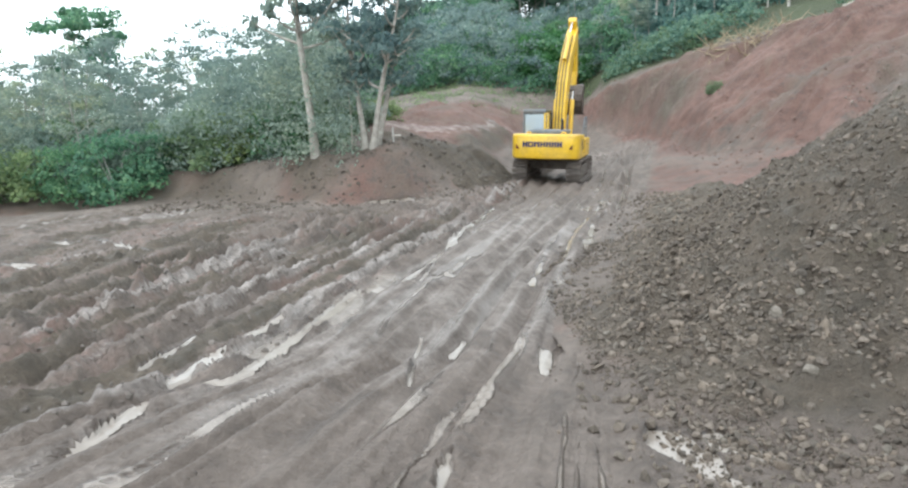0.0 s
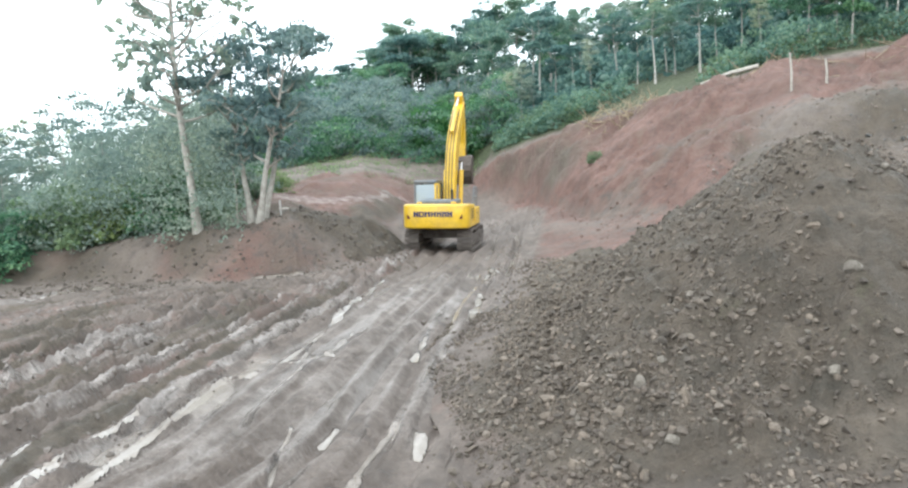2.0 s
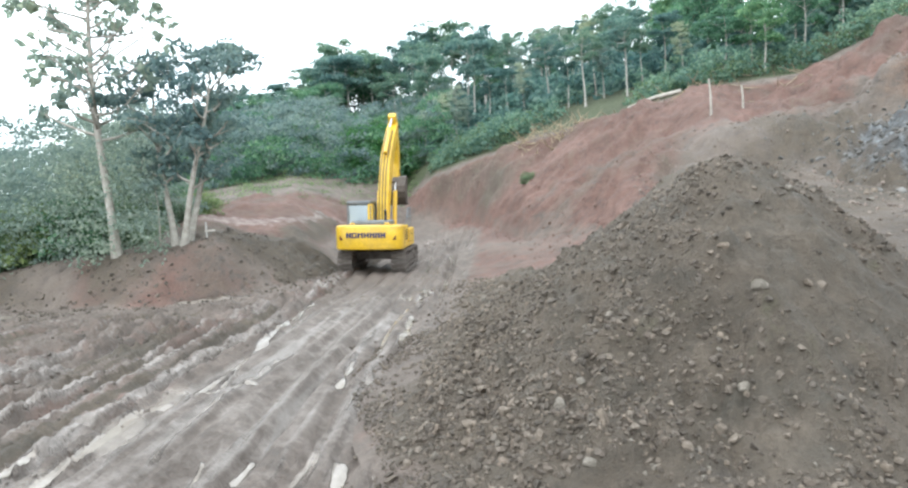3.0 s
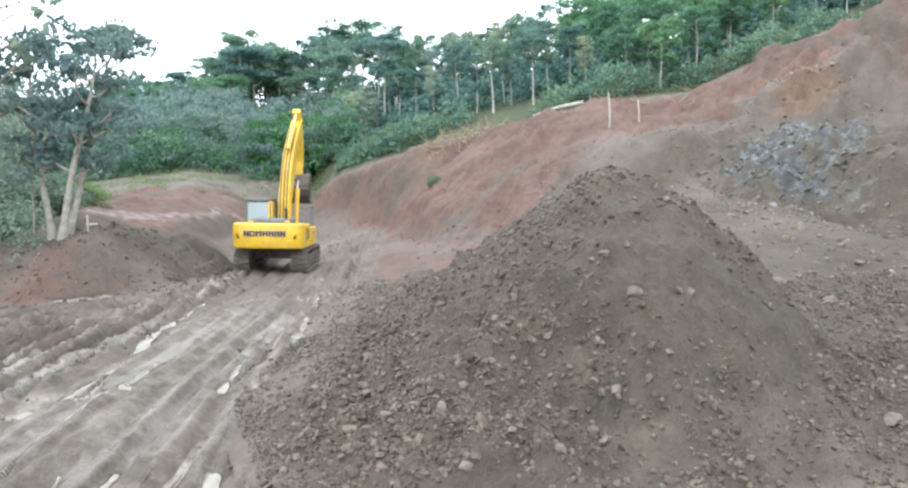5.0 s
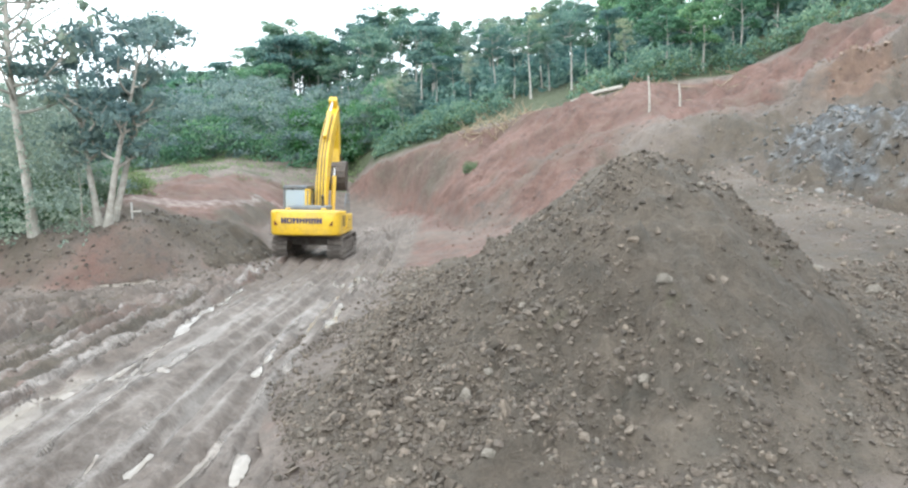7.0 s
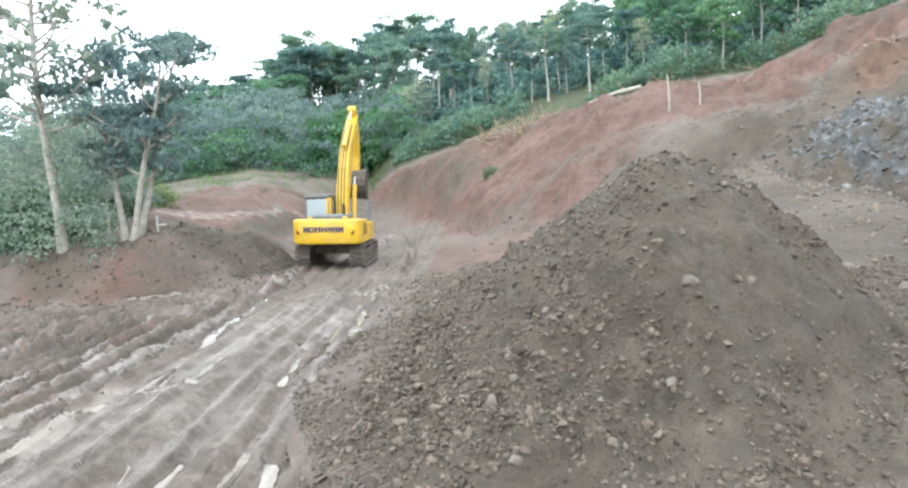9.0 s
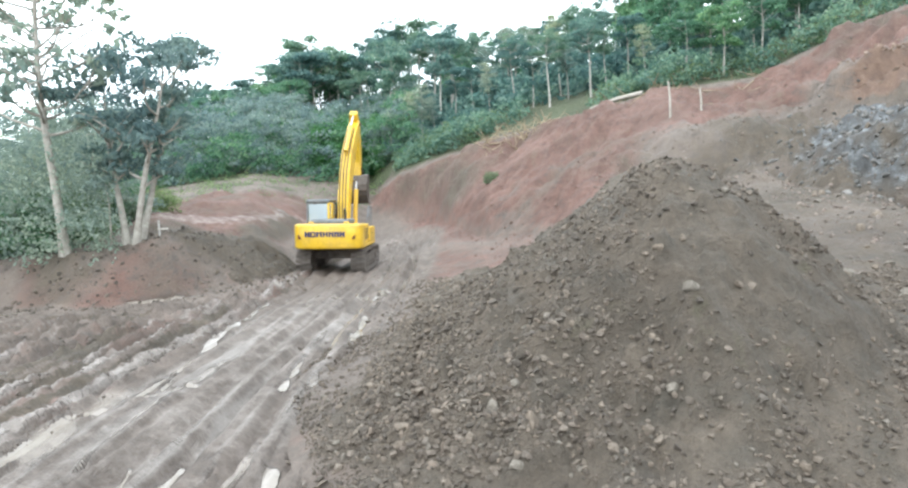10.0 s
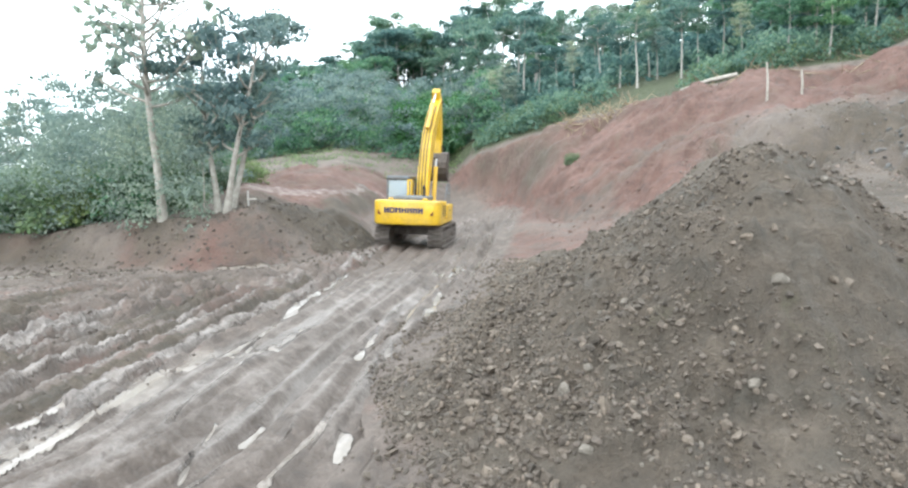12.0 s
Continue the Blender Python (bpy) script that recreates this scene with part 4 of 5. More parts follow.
    boom = limb([foot, (0.6, 2.85), (1.05, 3.9), elbow, (2.15, 5.3), (2.95, 6.0), head], "boom", (.5, .68, .82, .84, .72, .58, .36), .46, ex, "long yellow boom raised steeply")
    for s in (-1, 1):
        a, b, c = Vector((0.12 + s * 0.36, 0.95, 1.35)), Vector((0.12 + s * 0.36, 1.45, 3.35)), Vector((0.12 + s * 0.36, 1.55, 3.75))
        cyl = part("boom_cylinder", rod(bmesh.new(), a, b, 0.1, sides=16), YELLOW, ex)
        part("cylinder_rod", rod(bmesh.new(), b, c, 0.05, sides=12), CHROME, cyl)
        part("boom_bracket", plate(bmesh.new(), [(0.0, 1.15), (0.55, 1.15), (0.5, 1.7), (0.3, 1.95), (0.1, 1.8)], 0.12 + s * 0.25, 0.12 + s * 0.31), YELLOW, ex)
    part("cylinder_pin", rod(bmesh.new(), (-0.3, 1.55, 3.75), (0.54, 1.55, 3.75), 0.06), STEEL, boom)
    part("head_pin", rod(bmesh.new(), (-0.17, 3.6, 6.5), (0.41, 3.6, 6.5), 0.08), STEEL, boom)
    ac = part("arm_cylinder", rod(bmesh.new(), (0.12, 1.1, 5.05), (0.12, 2.5, 6.3), 0.085, sides=16), YELLOW, boom)
    part("cylinder_rod", rod(bmesh.new(), (0.12, 2.5, 6.3), (0.12, 3.3, 6.98), 0.045), CHROME, ac)
    for s in (-0.13, 0.0, 0.13):
        bm = bmesh.new()
        pts = [(0.05, 2.0), (0.15, 3.0), (0.5, 4.1), (1.05, 4.85), (1.75, 5.55), (2.6, 6.2)]
        for p, q in zip(pts, pts[1:]):
            rod(bm, (0.12 + s, p[0] - 0.05, p[1]), (0.12 + s, q[0] - 0.05, q[1]), 0.022, sides=7)
        part("hydraulic_hose", bm, BLACK, boom)
    lamp = bmesh.new()
    box(lamp, -0.16, -0.08, 0.8, 0.92, 3.5, 3.66, 0.02)
    part("work_lamp", lamp, GREY_PAINT, boom)
    # arm hanging from the head, and the curled bucket
    arm = limb([(3.2, 7.0), (3.6, 6.55), (3.95, 5.6), (4.1, 4.7), (4.05, 3.95)], "arm", (.3, .62, .6, .46, .34), .36, ex, "yellow dipper arm hanging down")
    bc = part("bucket_cylinder", rod(bmesh.new(), (0.12, 4.3, 6.0), (0.12, 4.5, 4.8), 0.075, sides=16), YELLOW, arm)
    part("cylinder_rod", rod(bmesh.new(), (0.12, 4.5, 4.8), (0.12, 4.46, 4.1), 0.04), CHROME, bc)
    part("bucket_link", plate(bmesh.new(), [(4.0, 4.4), (4.1, 4.45), (4.55, 4.1), (4.46, 4.0)], -0.1, 0.34), STEEL, arm)
    bm = bmesh.new()
    shell = [(4.1 + 0.72 * math.cos(radians(a)) * (0.9 if a < 90 else 1.0), 3.4 + 0.72 * math.sin(radians(a))) for a in range(70, 300, 23)]
    inner = [(4.1 + (y - 4.1) * 0.93, 3.4 + (z - 3.4) * 0.93) for y, z in shell]
    plate(bm, shell + inner[::-1], -0.42, 0.66)
    bucket = part("bucket", bm, STEEL, ex, "dark worn steel digging bucket")
    for s in (-0.42, 0.63):
        part("bucket_side", plate(bmesh.new(), inner, s, s + 0.03), STEEL, bucket)
    for k in range(5):
        part("bucket_tooth", soften(box(bmesh.new(), -0.38 + k * 0.24, -0.28 + k * 0.24, 4.4, 4.65, 2.68, 2.75), 0.01), STEEL, bucket)
    part("bucket_ear", plate(bmesh.new(), [(3.9, 4.05), (4.25, 4.1), (4.5, 4.0), (4.3, 3.8), (3.8, 3.75)], -0.1, 0.34), STEEL, bucket)


build_excavator()


# ---- plants ----
def tube(points, radii, sides=7):
    """Places and quads of a bent, tapered tube."""
    pts = np.asarray(points, float)
    vs = []
    for i, p in enumerate(pts):
        d = pts[min(i + 1, len(pts) - 1)] - pts[max(i - 1, 0)]
        d = d / (np.linalg.norm(d) + 1e-9)
        a = np.cross(d, (0.31, 0.95, 0.05))
        a = a / np.linalg.norm(a)
        b = np.cross(d, a)
        t = np.arange(sides) * 2 * math.pi / sides
        vs.append(p + radii[i] * (np.cos(t)[:, None] * a + np.sin(t)[:, None] * b))
    return np.concatenate(vs), grid_faces(len(pts), sides, True)


def joined(pieces):
    vs, fs, n = [], [], 0
    for v, f in pieces:
        vs.append(v)
        fs.append(f + n)
        n += len(v)
    return np.concatenate(vs), np.concatenate(fs)


def clump_leaves(g, centres, radii, per, size, flat=0.7, open_under=0.35):
    """Clumps of leaves: each leaf lies on its clump's uneven shell and faces outwards."""
    centres, radii = np.asarray(centres, float), np.broadcast_to(radii, len(centres))
    n = len(centres) * per
    d = g.normal(0, 1, (n, 3))
    d[:, 2] = np.where(d[:, 2] < 0, d[:, 2] * open_under, d[:, 2])
    d = d / np.linalg.norm(d, axis=1, keepdims=True)
    r = np.repeat(radii, per)[:, None] * g.uniform(0.5, 1.12, (n, 1))
    p = np.repeat(centres, per, axis=0) + d * r * (1, 1, flat)
    nrm = d + g.normal(0, 0.42, (n, 3)) + (0, 0, 0.25)
    nrm = nrm / np.linalg.norm(nrm, axis=1, keepdims=True)
    a = np.cross(nrm, g.normal(0, 1, (n, 3)))
    a = a / (np.linalg.norm(a, axis=1, keepdims=True) + 1e-6)
    b = np.cross(nrm, a)
    w = size * g.uniform(0.55, 1.3, (n, 1))
    v = np.stack([p - a * w * 0.85, p + b * w * 0.45 - nrm * w * 0.12, p + a * w * 0.85, p - b * w * 0.45 - nrm * w * 0.12], 1)
    return v.reshape(-1, 3), np.arange(n * 4).reshape(n, 4)


def branch(g, base, end, r0, r1, sag=0.06, steps=5):
    """A bent, tapered limb."""
    t = np.linspace(0, 1, steps)[:, None]
    way = np.asarray(end) - base
    size = np.linalg.norm(way)
    bend = g.normal(0, 1, 3) * size * 0.06
    pts = base + t * way + np.sin(t * math.pi) * (bend + np.array((0, 0, -sag * size)))
    return pts, np.linspace(r0, r1, steps)


def tree_meshes(seed, height, crown_r, crown_low, trunk_r, limbs, per, leaf, leaf_mat, bark, clump=0.8, lean=0.0, stems=1, spread=0.16, flat=0.65):
    """Trunks that fork into limbs and twigs, with a leaf clump on each twig's end."""
    g = np.random.default_rng(seed)
    wood, ends, sizes = [], [], []
    for s in range(stems):
        a0 = g.uniform(0, 6.28) if stems == 1 else 6.28 * s / stems + 0.5
        off = spread * height * (stems > 1)
        foot = np.array([math.cos(a0) * 0.03 * height, math.sin(a0) * 0.03 * height, 0.0]) * (stems > 1)
        top = np.array([math.cos(a0) * off + lean * height, math.sin(a0) * off, height * (0.9 - 0.08 * s)])
        ts = np.linspace(0, 1, 10)
        path = foot + ts[:, None] * (top - foot) + np.stack([0.022 * height * np.sin(ts * 5 + seed + s), 0.02 * height * np.sin(ts * 4 + 2 * seed), 0 * ts], 1) * ts[:, None]
        rad = trunk_r * (1 - 0.8 * ts) * (1 - 0.25 * (stems > 1))
        rad[0] *= 1.35
        wood.append(tube(path, rad, 8))
        ends.append(path[-1])
        sizes.append(clump)
        for k in range(limbs):
            q = (k + g.random()) / limbs
            t = crown_low + (0.97 - crown_low) * q
            base = np.array([np.interp(t, ts, path[:, i]) for i in range(3)])
            a = 2.4 * k + g.normal(0, 0.4)
            reach = crown_r * (0.45 + 0.55 * math.sin(math.pi * (0.15 + 0.75 * q))) * g.uniform(0.65, 1.1)
            end = base + (math.cos(a) * reach, math.sin(a) * reach, reach * g.uniform(0.35, 0.8))
            r0 = trunk_r * 0.5 * (1 - 0.6 * t)
            pts, rr = branch(g, base, end, r0, r0 * 0.3)
            wood.append(tube(pts, rr, 5))
            ends.append(end)
            sizes.append(clump * g.uniform(0.7, 1.25))
            for m in range(2):
                f = g.uniform(0.45, 0.85)
                b0 = np.array([np.interp(f, np.linspace(0, 1, len(pts)), pts[:, i]) for i in range(3)])
                tip = b0 + g.normal(0, 1, 3) * reach * (0.3, 0.3, 0.16) + (0, 0, 0.18 * reach)
                wood.append(tube([b0, (b0 + tip) / 2, tip], [r0 * 0.4, r0 * 0.28, r0 * 0.1], 4))
                ends.append(tip)
                sizes.append(clump * g.uniform(0.55, 1.05))
    wv, wf = joined(wood)
    lv, lf = clump_leaves(g, np.array(ends), np.array(sizes), per, leaf, flat)
    return mesh_of("trunk", wv, wf, bark, True), mesh_of("crown", lv, lf, leaf_mat)


def plant(name, meshes, x, y, scale, turn, label, category="tree", group="", sink=0.1):
    z = float(ground_at(x, y)[0]) - sink
    ob = empty(name, Matrix.Translation((x, y, z)) @ Matrix.Rotation(turn, 4, 'Z') @ Matrix.Diagonal((scale, scale, scale, 1)), label, category, group)
    for pname, me in zip(("trunk", "crown"), meshes):
        p = new(pname, me)
        p.parent = ob
    return ob


def at_bearing(az, r):
    return 1 + r * math.sin(radians(az)), r * math.cos(radians(az))


# the two trees on the bank and a sapling between them
tall = tree_meshes(3, 13.5, 2.9, 0.34, 0.16, 46, 16, 0.2, LEAF_TEAK, BARK, 0.42, -0.02)
plant("tall_tree", tall, -4.62, 25.7, 1.0, 0.3, "tall slender tree with pale trunk and sparse broad leaves")
forked = tree_meshes(8, 8.2, 1.9, 0.3, 0.17, 12, 60, 0.14, LEAF_TEAK, BARK, 0.6, 0.12, 3, 0.21)
plant("forked_tree", forked, -2.4, 25.6, 1.0, 0.35, "low forked tree with pale trunks and dense dull green crown")
sapling = tree_meshes(12, 3.4, 0.7, 0.5, 0.05, 6, 12, 0.14, LEAF_TEAK, BARK, 0.3)
plant("sapling", sapling, -3.2, 26.0, 1.0, 0.0, "thin pale sapling beside the forked tree")

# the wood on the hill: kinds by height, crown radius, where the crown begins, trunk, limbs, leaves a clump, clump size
KINDS = ((13.5, 3.0, .62, .2, 9, 110, LEAF_FOREST, 1.15), (11.5, 2.3, .58, .15, 8, 100, LEAF_FOREST, 1.0), (9.5, 2.6, .4, .16, 10, 100, LEAF_BRIGHT, 1.05), (10.5, 1.5, .42, .13, 11, 34, LEAF_DRY_HAZY, .75),
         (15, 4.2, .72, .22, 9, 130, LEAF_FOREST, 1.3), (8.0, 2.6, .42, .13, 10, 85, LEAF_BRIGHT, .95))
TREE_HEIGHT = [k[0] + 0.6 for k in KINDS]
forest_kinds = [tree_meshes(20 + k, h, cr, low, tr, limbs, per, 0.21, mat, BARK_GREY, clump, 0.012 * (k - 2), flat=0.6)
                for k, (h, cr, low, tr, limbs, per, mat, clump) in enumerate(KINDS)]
rng = random.Random(21)
words = ("tall forest tree with pale trunk and spreading dark green crown", "forest tree with dark green crown on the hill", "round-crowned fresh green forest tree",
         "thin half-bare grey-green tree", "very tall forest tree with high flat crown", "young bright green tree at the wood's edge")
# angle under which the canopy stands against the sky, by bearing
CANOPY = ([-12, -1, 2, 4.7, 6, 8, 10, 11.3, 12.3, 15, 20, 22.3, 26, 30, 36, 44, 66], [9.5, 10.6, 11.2, 11.9, 14.0, 14.3, 13.6, 12.4, 14.9, 15.3, 14.8, 14.2, 14.8, 15.4, 16.8, 19, 22])


def forest_tree(k, a, r, top=None, scale=1.0):
    """A tree on the hill; top: the angle that its crown reaches."""
    x, y = at_bearing(a, r)
    if top is not None:
        scale = (2.56 + r * math.tan(radians(top)) - float(ground_at(x, y)[0])) / TREE_HEIGHT[k]
    if scale > 0.28:
        plant("forest_tree", forest_kinds[k], x, y, scale, rng.uniform(0, 6.28), words[k], group="wood on the hillside")


spots = []
tries = 0
while len(spots) < 135 and tries < 6000:
    tries += 1
    a = rng.uniform(-9, 66)
    e4 = float(np.interp(a, AZ, R4))
    r = e4 + 3 + (118 - e4) * rng.random() ** 1.35
    if a < 11:
        r = max(r, 74 + rng.random() * 25)
    x, y = at_bearing(a, r)
    if all((x - p) ** 2 + (y - q) ** 2 > 16 for p, q, _, _ in spots):
        spots.append((x, y, a, r))
for x, y, a, r in spots:
    k = rng.choice((0, 0, 1, 1, 2, 3, 4) if a < 34 else (0, 1, 2, 2, 5, 5, 4))
    most = (2.56 + r * math.tan(radians(float(np.interp(a, *CANOPY)) - rng.uniform(0.3, 2.4))) - float(ground_at(x, y)[0])) / TREE_HEIGHT[k]
    forest_tree(k, a, r, None, min(most, rng.uniform(0.95, 1.3)))
# crowns that stand out against the sky
for k, a, r, top in ((4, 7.3, 84, 14.5), (1, 9.6, 82, 13.4), (4, 13.4, 88, 15.2), (4, 16.4, 86, 15.6), (0, 19.2, 80, 15.0), (0, 21.5, 76, 14.3), (3, 24.2, 74, 14.9), (3, 26.0, 70, 15.0), (3, 28.2, 72, 15.4), (0, 30.5, 74, 15.9),
                     (0, 3.6, 90, 12.2), (1, 1.2, 88, 11.4), (1, -1.8, 86, 10.8), (0, 33.5, 70, 16.8), (5, 36, 66, 17.2)):
    forest_tree(k, a, r, top)
# the wood's edge over the red cut: bare trunks in front of the shade
for k, a, r, top in ((3, 13.6, 57, 8.6), (3, 15.2, 56, 10.0), (3, 16.4, 56, 10.6), (3, 17.5, 56.5, 9.4), (1, 19.4, 57, 11.8), (1, 21.0, 56, 11.4), (3, 22.4, 54, 12.0), (0, 24.6, 54, 13.8), (1, 26.2, 52, 12.8), (0, 27.6, 50, 14.0),
                     (3, 29.2, 52, 13.6), (0, 31.1, 49, 14.4), (1, 32.4, 50, 13.8), (1, 34.2, 50, 14.6), (3, 35.6, 49, 13.8), (5, 41.6, 45, 14.4), (5, 44.4, 47, 15.0), (5, 38.8, 49, 14.2), (2, 47, 50, 16.0), (5, 50, 49, 15.5), (2, 53, 50, 17.0), (1, 56, 49, 18), (2, 59, 52, 18.5)):
    forest_tree(k, a, r, top)
for i in range(44):
    a = rng.uniform(-4, 36)
    forest_tree(rng.choice((0, 1, 1, 2, 3)), a, rng.uniform(80, 112), float(np.interp(a, *CANOPY)) - rng.uniform(0.2, 1.9))
for i in range(30):
    a = -5 + 17 * (i + rng.random()) / 30
    forest_tree(rng.choice((0, 1, 1, 2)), a, rng.uniform(78, 100), float(np.interp(a, *CANOPY)) - rng.uniform(0.2, 1.3))
for i in range(16):
    a = rng.uniform(37, 62)
    forest_tree(rng.choice((2, 5)), a, float(np.interp(a, AZ, R4)) + rng.uniform(-3, 6), 12.8 + 0.22 * (a - 37) + rng.uniform(-1, 1))
for i in range(30):
    a = rng.uniform(-11, 12.5)
    forest_tree(rng.choice((1, 2, 2, 3, 5)), a, float(np.interp(a, AZ, R4)) + 2 + 24 * rng.random(), None, rng.uniform(0.32, 0.6))

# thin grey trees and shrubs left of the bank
thin_kinds = [tree_meshes(60 + k, 6.5 + k, 1.3, 0.3, 0.07, 8, 34, 0.13, LEAF_DRY_HAZY, BARK_GREY, 0.55, 0.03 * (k - 1), 2, 0.1) for k in range(3)]
for i in range(70):
    a, r = rng.uniform(-44, -8), 33 + 26 * rng.random()
    x, y = at_bearing(a, r)
    plant("thin_tree", thin_kinds[i % 3], x, y, rng.uniform(0.6, 1.0), rng.uniform(0, 6.28), "slender grey-green tree in dry thicket", group="thicket beside the field")
x, y = at_bearing(-27.5, 47)
plant("forest_tree", forest_kinds[2], x, y, 0.95, 1.0, words[2], group="thicket beside the field")


def bush_mesh(seed, w, h, per, leaf, mat, count=40):
    g = np.random.default_rng(seed)
    o = g.normal(0, 1, (count, 3))
    o = o / np.linalg.norm(o, axis=1, keepdims=True) * g.uniform(0.35, 1.0, (count, 1))
    c = np.stack([o[:, 0] * w, o[:, 1] * w, np.abs(o[:, 2]) * h * (1 + 0.25 * g.normal(0, 1, count)) + 0.15], -1)
    stems = [tube([(0.1 * p[0], 0.1 * p[1], 0), p * (0.5, 0.5, 0.6), p], [0.03, 0.02, 0.008], 4) for p in c[:14]]
    return mesh_of("trunk", *joined(stems), BARK_GREY, True), mesh_of("crown", *clump_leaves(g, c, g.uniform(0.2, 0.42, count) * w, per, leaf), mat)


bush_kinds = [bush_mesh(80 + k, 1.6, 1.9, 60, 0.11, m, 46) for k, m in enumerate((LEAF_BUSH, LEAF_BRIGHT, LEAF_BUSH, LEAF_DRY_HAZY))]
for a, r, k, s in ((-27.5, 31.5, 1, 1.25), (-30.5, 32.5, 1, 1.0), (-24.6, 32.3, 1, .85), (-34, 33.5, 0, 1.1), (-37, 34, 2, 1.2), (-20.5, 31.5, 0, 1.15), (-17.5, 31, 2, 1.1), (-14.6, 30, 1, 1.0), (-12.6, 30.5, 2, 1.1),
                   (-22.3, 33.5, 2, 1.2), (-16, 33, 0, 1.2), (-19, 34.5, 3, 1.2), (-26, 35, 3, 1.2), (-29, 36, 0, 1.3), (-33, 37, 3, 1.3), (-11, 33, 0, 1.1), (-9.5, 34, 2, 1.0), (-13, 36, 3, 1.3), (-7.4, 34, 3, .8), (-5.5, 37, 0, .7)):
    x, y = at_bearing(a, r)
    plant("bush", bush_kinds[k], x, y, s, rng.uniform(0, 6.28), ("dull green leafy bush at the field's edge", "bright green leafy bush at the field's edge", "dull green leafy bush at the field's edge", "dry grey-green bush in the thicket")[k], "bush", "bushes beside the field")
x, y = at_bearing(22.2, 38.5)
plant("bush", bush_kinds[0], x, y, 0.35, 0.4, "small dull green shrub on the bare red slope", "bush")


def undergrowth(name, count, seed, pick, lift, spread, per, leaf, mat, label):
    """Shrubs and creepers past counting, as one mesh of leaves."""
    g = np.random.default_rng(seed)
    x, y = pick(g, count)
    z = ground_at(x, y) + lift * g.random(len(x)) * (0.5 + np.clip(1.2 + 2.5 * fbm(x, y, 6, 3, seed), 0, 2))
    v, f = clump_leaves(g, np.stack([x, y, z], -1), spread * g.uniform(0.6, 1.3, len(x)), per, leaf)
    return tagged(new(name, mesh_of(name, v, f, mat)), label, "undergrowth", kind="stuff")


def hill_low(g, n):
    a = g.uniform(-12, 16, n)
    r = np.interp(a, AZ, R4) - 3 + g.random(n) * 42
    return 1 + r * np.sin(np.radians(a)), r * np.cos(np.radians(a))


def hill_edge(g, n):
    a = 12 + 54 * g.random(n) ** 1.7
    r = np.interp(a, AZ, R3) + 0.9 + np.abs(g.normal(0, 3, n))
    x, y = 1 + r * np.sin(np.radians(a)), r * np.cos(np.radians(a))
    keep = fbm(x, y, 4.0, 3, 411) > -0.12
    return x[keep], y[keep]


def hill_floor(g, n):
    a = g.uniform(8, 66, n)
    r = np.interp(a, AZ, R4) + g.random(n) * 60
    return 1 + r * np.sin(np.radians(a)), r * np.cos(np.radians(a))


def thicket(g, n):
    a = g.uniform(-46, -9, n)
    r = np.interp(a, AZ, R2) - 1.0 + g.random(n) ** 1.5 * 26
    return 1 + r * np.sin(np.radians(a)), r * np.cos(np.radians(a))


# the creepers take the haze-tinted pale leaf, so the far hill looks hazy
undergrowth("hillside_creepers", 2600, 17, hill_low, 2.6, 0.8, 44, 0.17, LEAF_TEAK, "dull green creepers over the hillside")
undergrowth("hillside_shrubs", 2900, 5, hill_low, 2.0, 0.8, 46, 0.17, LEAF_BRIGHT, "dense bright green shrubs and creepers below the wood")
def terrace(g, n):
    a = g.uniform(-14, 13, n)
    r3, r4 = np.interp(a, AZ, R3), np.interp(a, AZ, R4)
    r = r3 - 1 + g.random(n) * (r4 - r3)
    return 1 + r * np.sin(np.radians(a)), r * np.cos(np.radians(a))


undergrowth("terrace_weeds", 380, 10, terrace, 0.3, 0.4, 16, 0.08, LEAF_BUSH, "low weeds and dry grass on the terrace")
undergrowth("crest_grass", 900, 18, hill_edge, 0.5, 0.4, 12, 0.12, LEAF_BUSH, "yellow-green grass tufts along the cut's crest")
undergrowth("valley_shrubs", 1000, 19, lambda g, n: (1 + (57 + 9 * g.random(n)) * np.sin(np.radians(g.uniform(7, 13.5, n))), 57 + 7 * g.random(n)), 1.6, 0.7, 24, 0.2, LEAF_VIVID, "vivid green shrubs at the foot of the wood")
undergrowth("slope_edge_shrubs", 1300, 6, hill_edge, 0.8, 0.5, 18, 0.16, LEAF_FOREST, "green shrubs and grass along the top of the cut")
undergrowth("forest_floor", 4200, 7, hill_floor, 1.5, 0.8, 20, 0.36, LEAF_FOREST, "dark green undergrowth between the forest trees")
undergrowth("thicket_leaves", 4200, 8, thicket, 2.2, 0.6, 30, 0.1, LEAF_DRY_HAZY, "dry grey-green scrub beside the muddy field")

# stripped poles at the top of the cut, a felled log and a marker stake
def on_slope(a, el):
    """The first place along a bearing where the slope is seen under an angle."""
    r = np.arange(24.0, 44.0, 0.1)
    x, y = 1 + r * math.sin(radians(a)), r * math.cos(radians(a))
    seen = np.degrees(np.arctan2(ground_at(x, y) - 2.56, r)) >= el
    k = int(np.argmax(seen)) if seen.any() else len(r) - 1
    return float(x[k]), float(y[k])


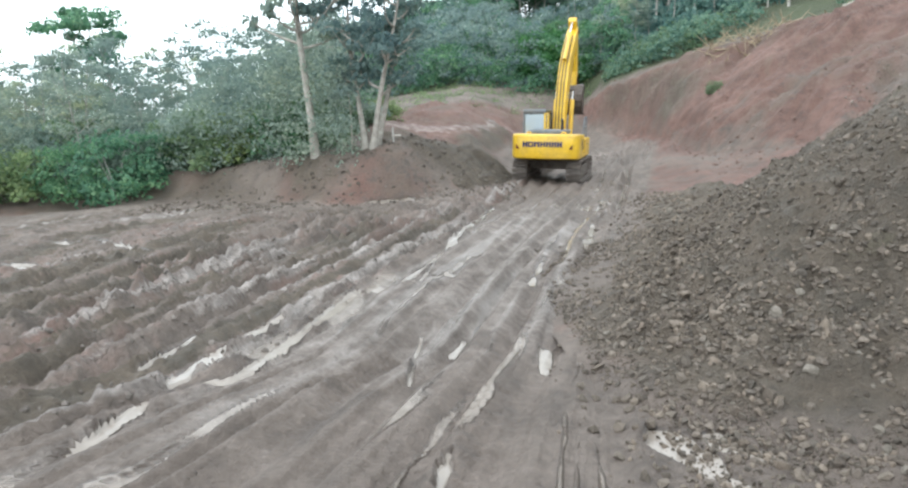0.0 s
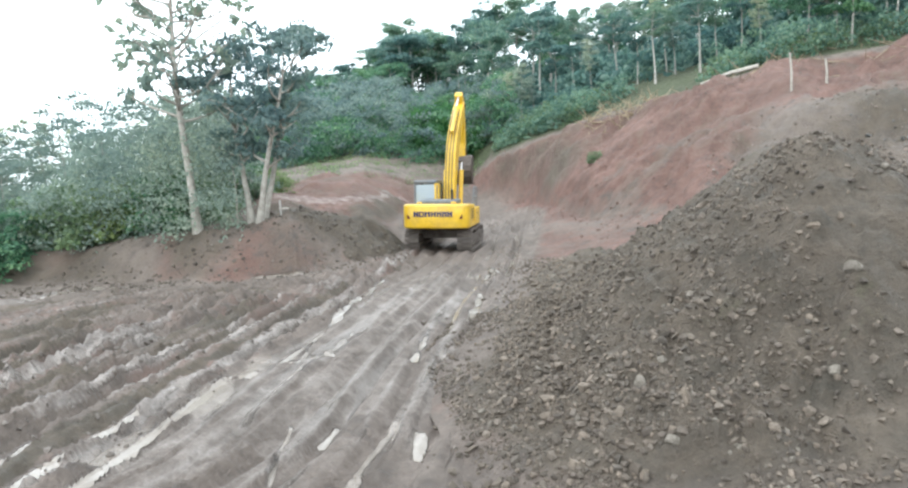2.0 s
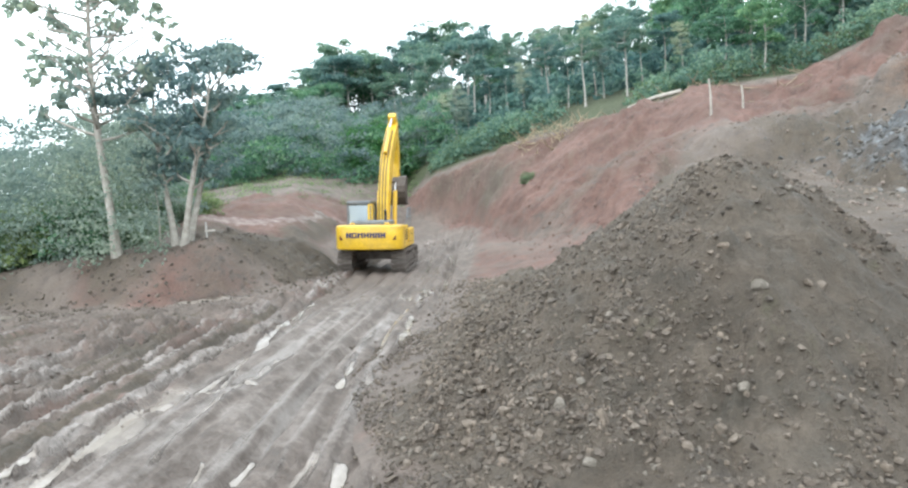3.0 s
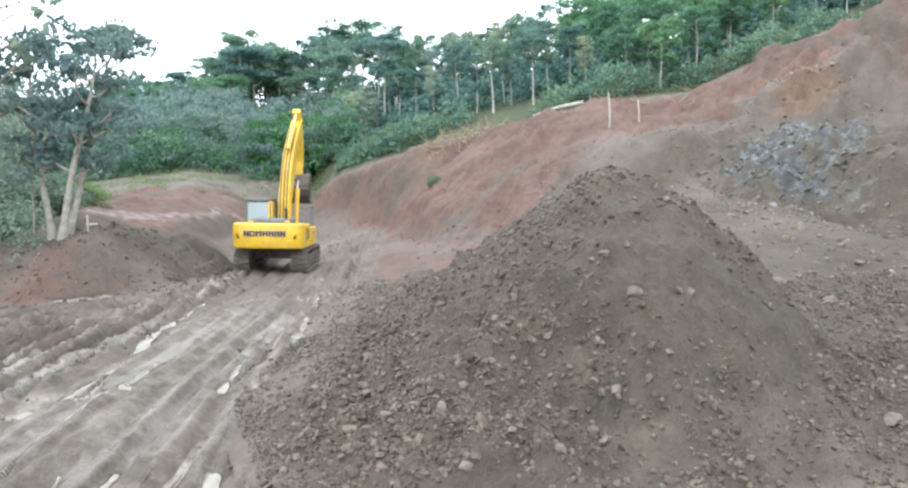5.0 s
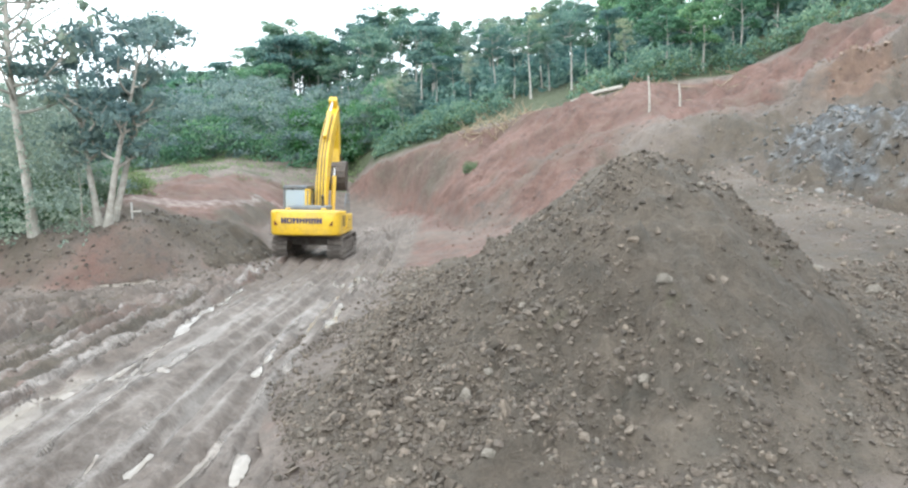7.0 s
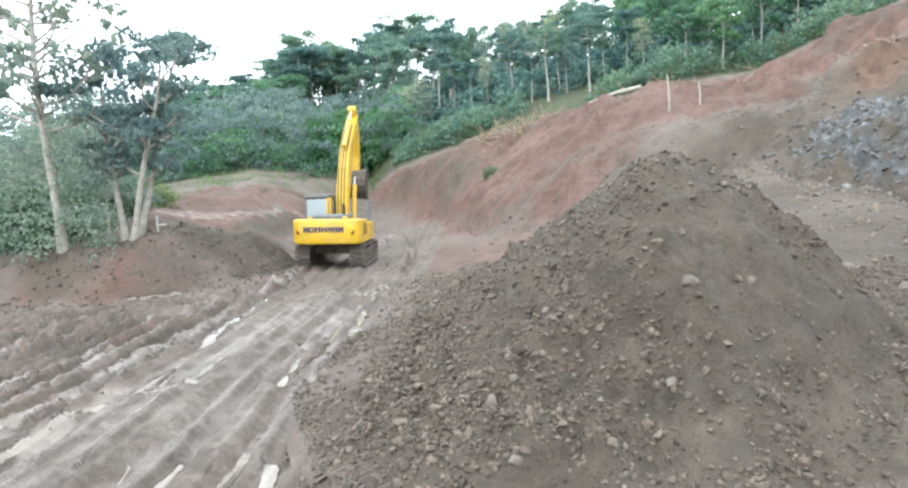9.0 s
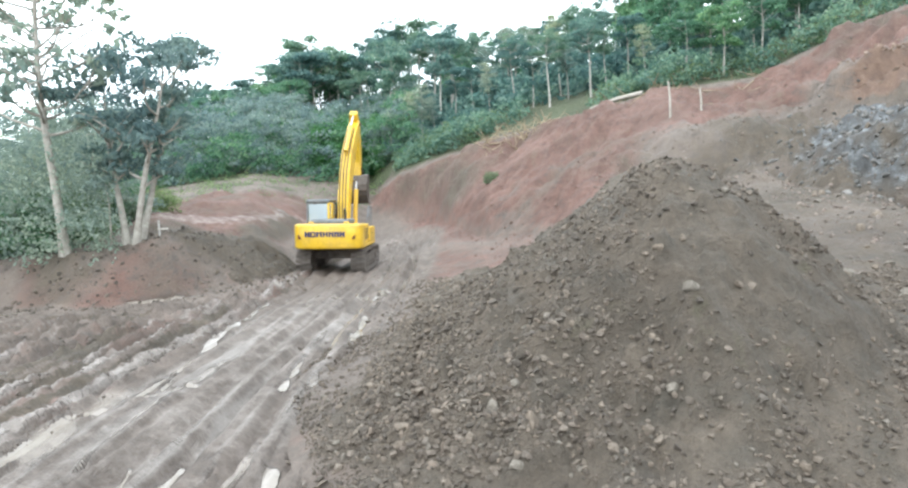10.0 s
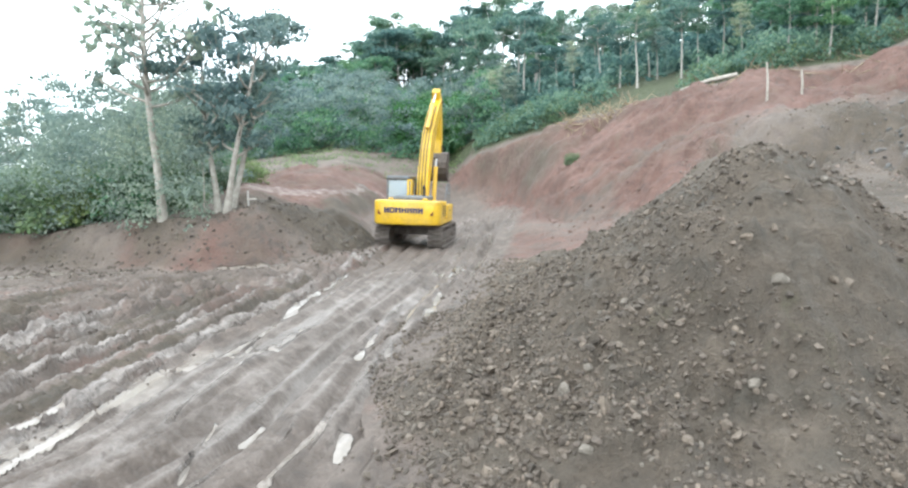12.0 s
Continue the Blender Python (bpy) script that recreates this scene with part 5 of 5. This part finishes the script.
for a, el, h in ((37.4, 5.6, 1.8), (39.8, 5.9, 1.15)):
    x, y = on_slope(a, el)
    g = np.random.default_rng(int(a * 10))
    v, f = tube([(0, 0, -0.2), (0.02, 0, h * 0.5), (-0.03, 0.02, h)], [0.06, 0.055, 0.045], 9)
    post = new("stripped_post", mesh_of("stripped_post", v, f, BARK, True))
    post.location = (x, y, float(ground_at(x, y)[0]))
    tagged(post, "pale stripped tree stump standing on the cut's edge", "post", "posts on the slope")
p0, p1 = at_bearing(31.0, 42.6), at_bearing(35.3, 42.0)
z0, z1 = float(ground_at(*p0)[0]) + 0.2, float(ground_at(*p1)[0]) + 0.25
v, f = tube([(p0[0], p0[1], z0), ((p0[0] + p1[0]) / 2, (p0[1] + p1[1]) / 2, (z0 + z1) / 2 + 0.12), (p1[0], p1[1], z1)], [0.09, 0.12, 0.14], 9)
tagged(new("felled_log", mesh_of("felled_log", v, f, BARK, True)), "pale felled tree trunk lying along the slope's edge", "log")
zs = float(ground_at(-1.5, 25.0)[0])
stake = empty("marker_stake", pose(-1.5, 25.0, zs), "white wooden marker stake with crosspiece on the bank", "stake")
part("stake_post", box(bmesh.new(), -0.03, 0.03, -0.025, 0.025, -0.1, 0.56, 0.008), plain_material("white_wood", (0.26, 0.25, 0.23), (0.4, 0.39, 0.37), 0.8), stake)
part("crosspiece", box(bmesh.new(), -0.05, 0.3, -0.05, -0.03, 0.22, 0.28, 0.006), BARK, stake)

# the window frame of the machine that carries the camera, swung aside to its resting place
frame_thing = empty("cab_frame", pose(1.86, 0.5, float(ground_at(1.86, 0.5)[0]), 0, 0, -30), "dark blue-black steel cab pillar and slim window post", "cab frame")
PAINT = plain_material("blue_black_paint", (0.006, 0.012, 0.022), (0.012, 0.022, 0.036), 0.35, 0, 3.0, 0.03)
part("cab_pillar", soften(box(bmesh.new(), 0.1, 0.3, -0.1, 0.1, -0.05, 3.9), 0.03), PAINT, frame_thing)
part("window_post", rod(bmesh.new(), (-0.12, 0.0, -0.05), (-0.12, 0.0, 3.9), 0.025, sides=20), PAINT, frame_thing, smooth=True)
part("door_seal", soften(box(bmesh.new(), 0.3, 0.34, -0.06, 0.06, -0.05, 3.9), 0.01), BLACK, frame_thing)
part("roof_rail", soften(box(bmesh.new(), -0.16, 0.34, -0.08, 0.08, 3.9, 4.0), 0.02), PAINT, frame_thing)


# torn dry brush at the top of the red slope
def sticks(name, count, seed, az0, az1, mat, label):
    g = np.random.default_rng(seed)
    pieces = []
    for i in range(count):
        a = g.uniform(az0, az1)
        x, y = at_bearing(a, float(np.interp(a, AZ, R3)) + g.normal(-0.6, 0.9))
        p = np.array([x, y, float(ground_at(x, y)[0]) + 0.05])
        d = g.normal(0, 1, 3) * (1, 1, 0.5) + (0, 0, 0.35)
        d = d / np.linalg.norm(d) * g.uniform(0.4, 1.5)
        pieces.append(tube([p, p + d * 0.5 + g.normal(0, 0.05, 3), p + d], [0.03, 0.022, 0.008], 4))
    v, f = joined(pieces)
    return tagged(new(name, mesh_of(name, v, f, mat)), label, "brush", kind="stuff")


DRY_WOOD = plain_material("dry_wood", (0.22, 0.17, 0.11), (0.4, 0.33, 0.23), 0.9, 0, 4.0, 0.4)
sticks("torn_brush", 130, 15, 21.5, 27.5, DRY_WOOD, "torn dry branches and roots at the top of the cut")
sticks("crest_brush", 60, 16, 28, 45, DRY_WOOD, "scattered dry branches along the slope's edge")
for x, y, s in ((2.4, 26.3, .3), (2.7, 26.6, .26), (2.1, 26.2, .24), (2.9, 26.2, .22), (1.8, 26.0, .2), (2.5, 26.0, .2), (3.0, 26.8, .25)):
    put_stone(x, y, s, 0 if s > .23 else 4)
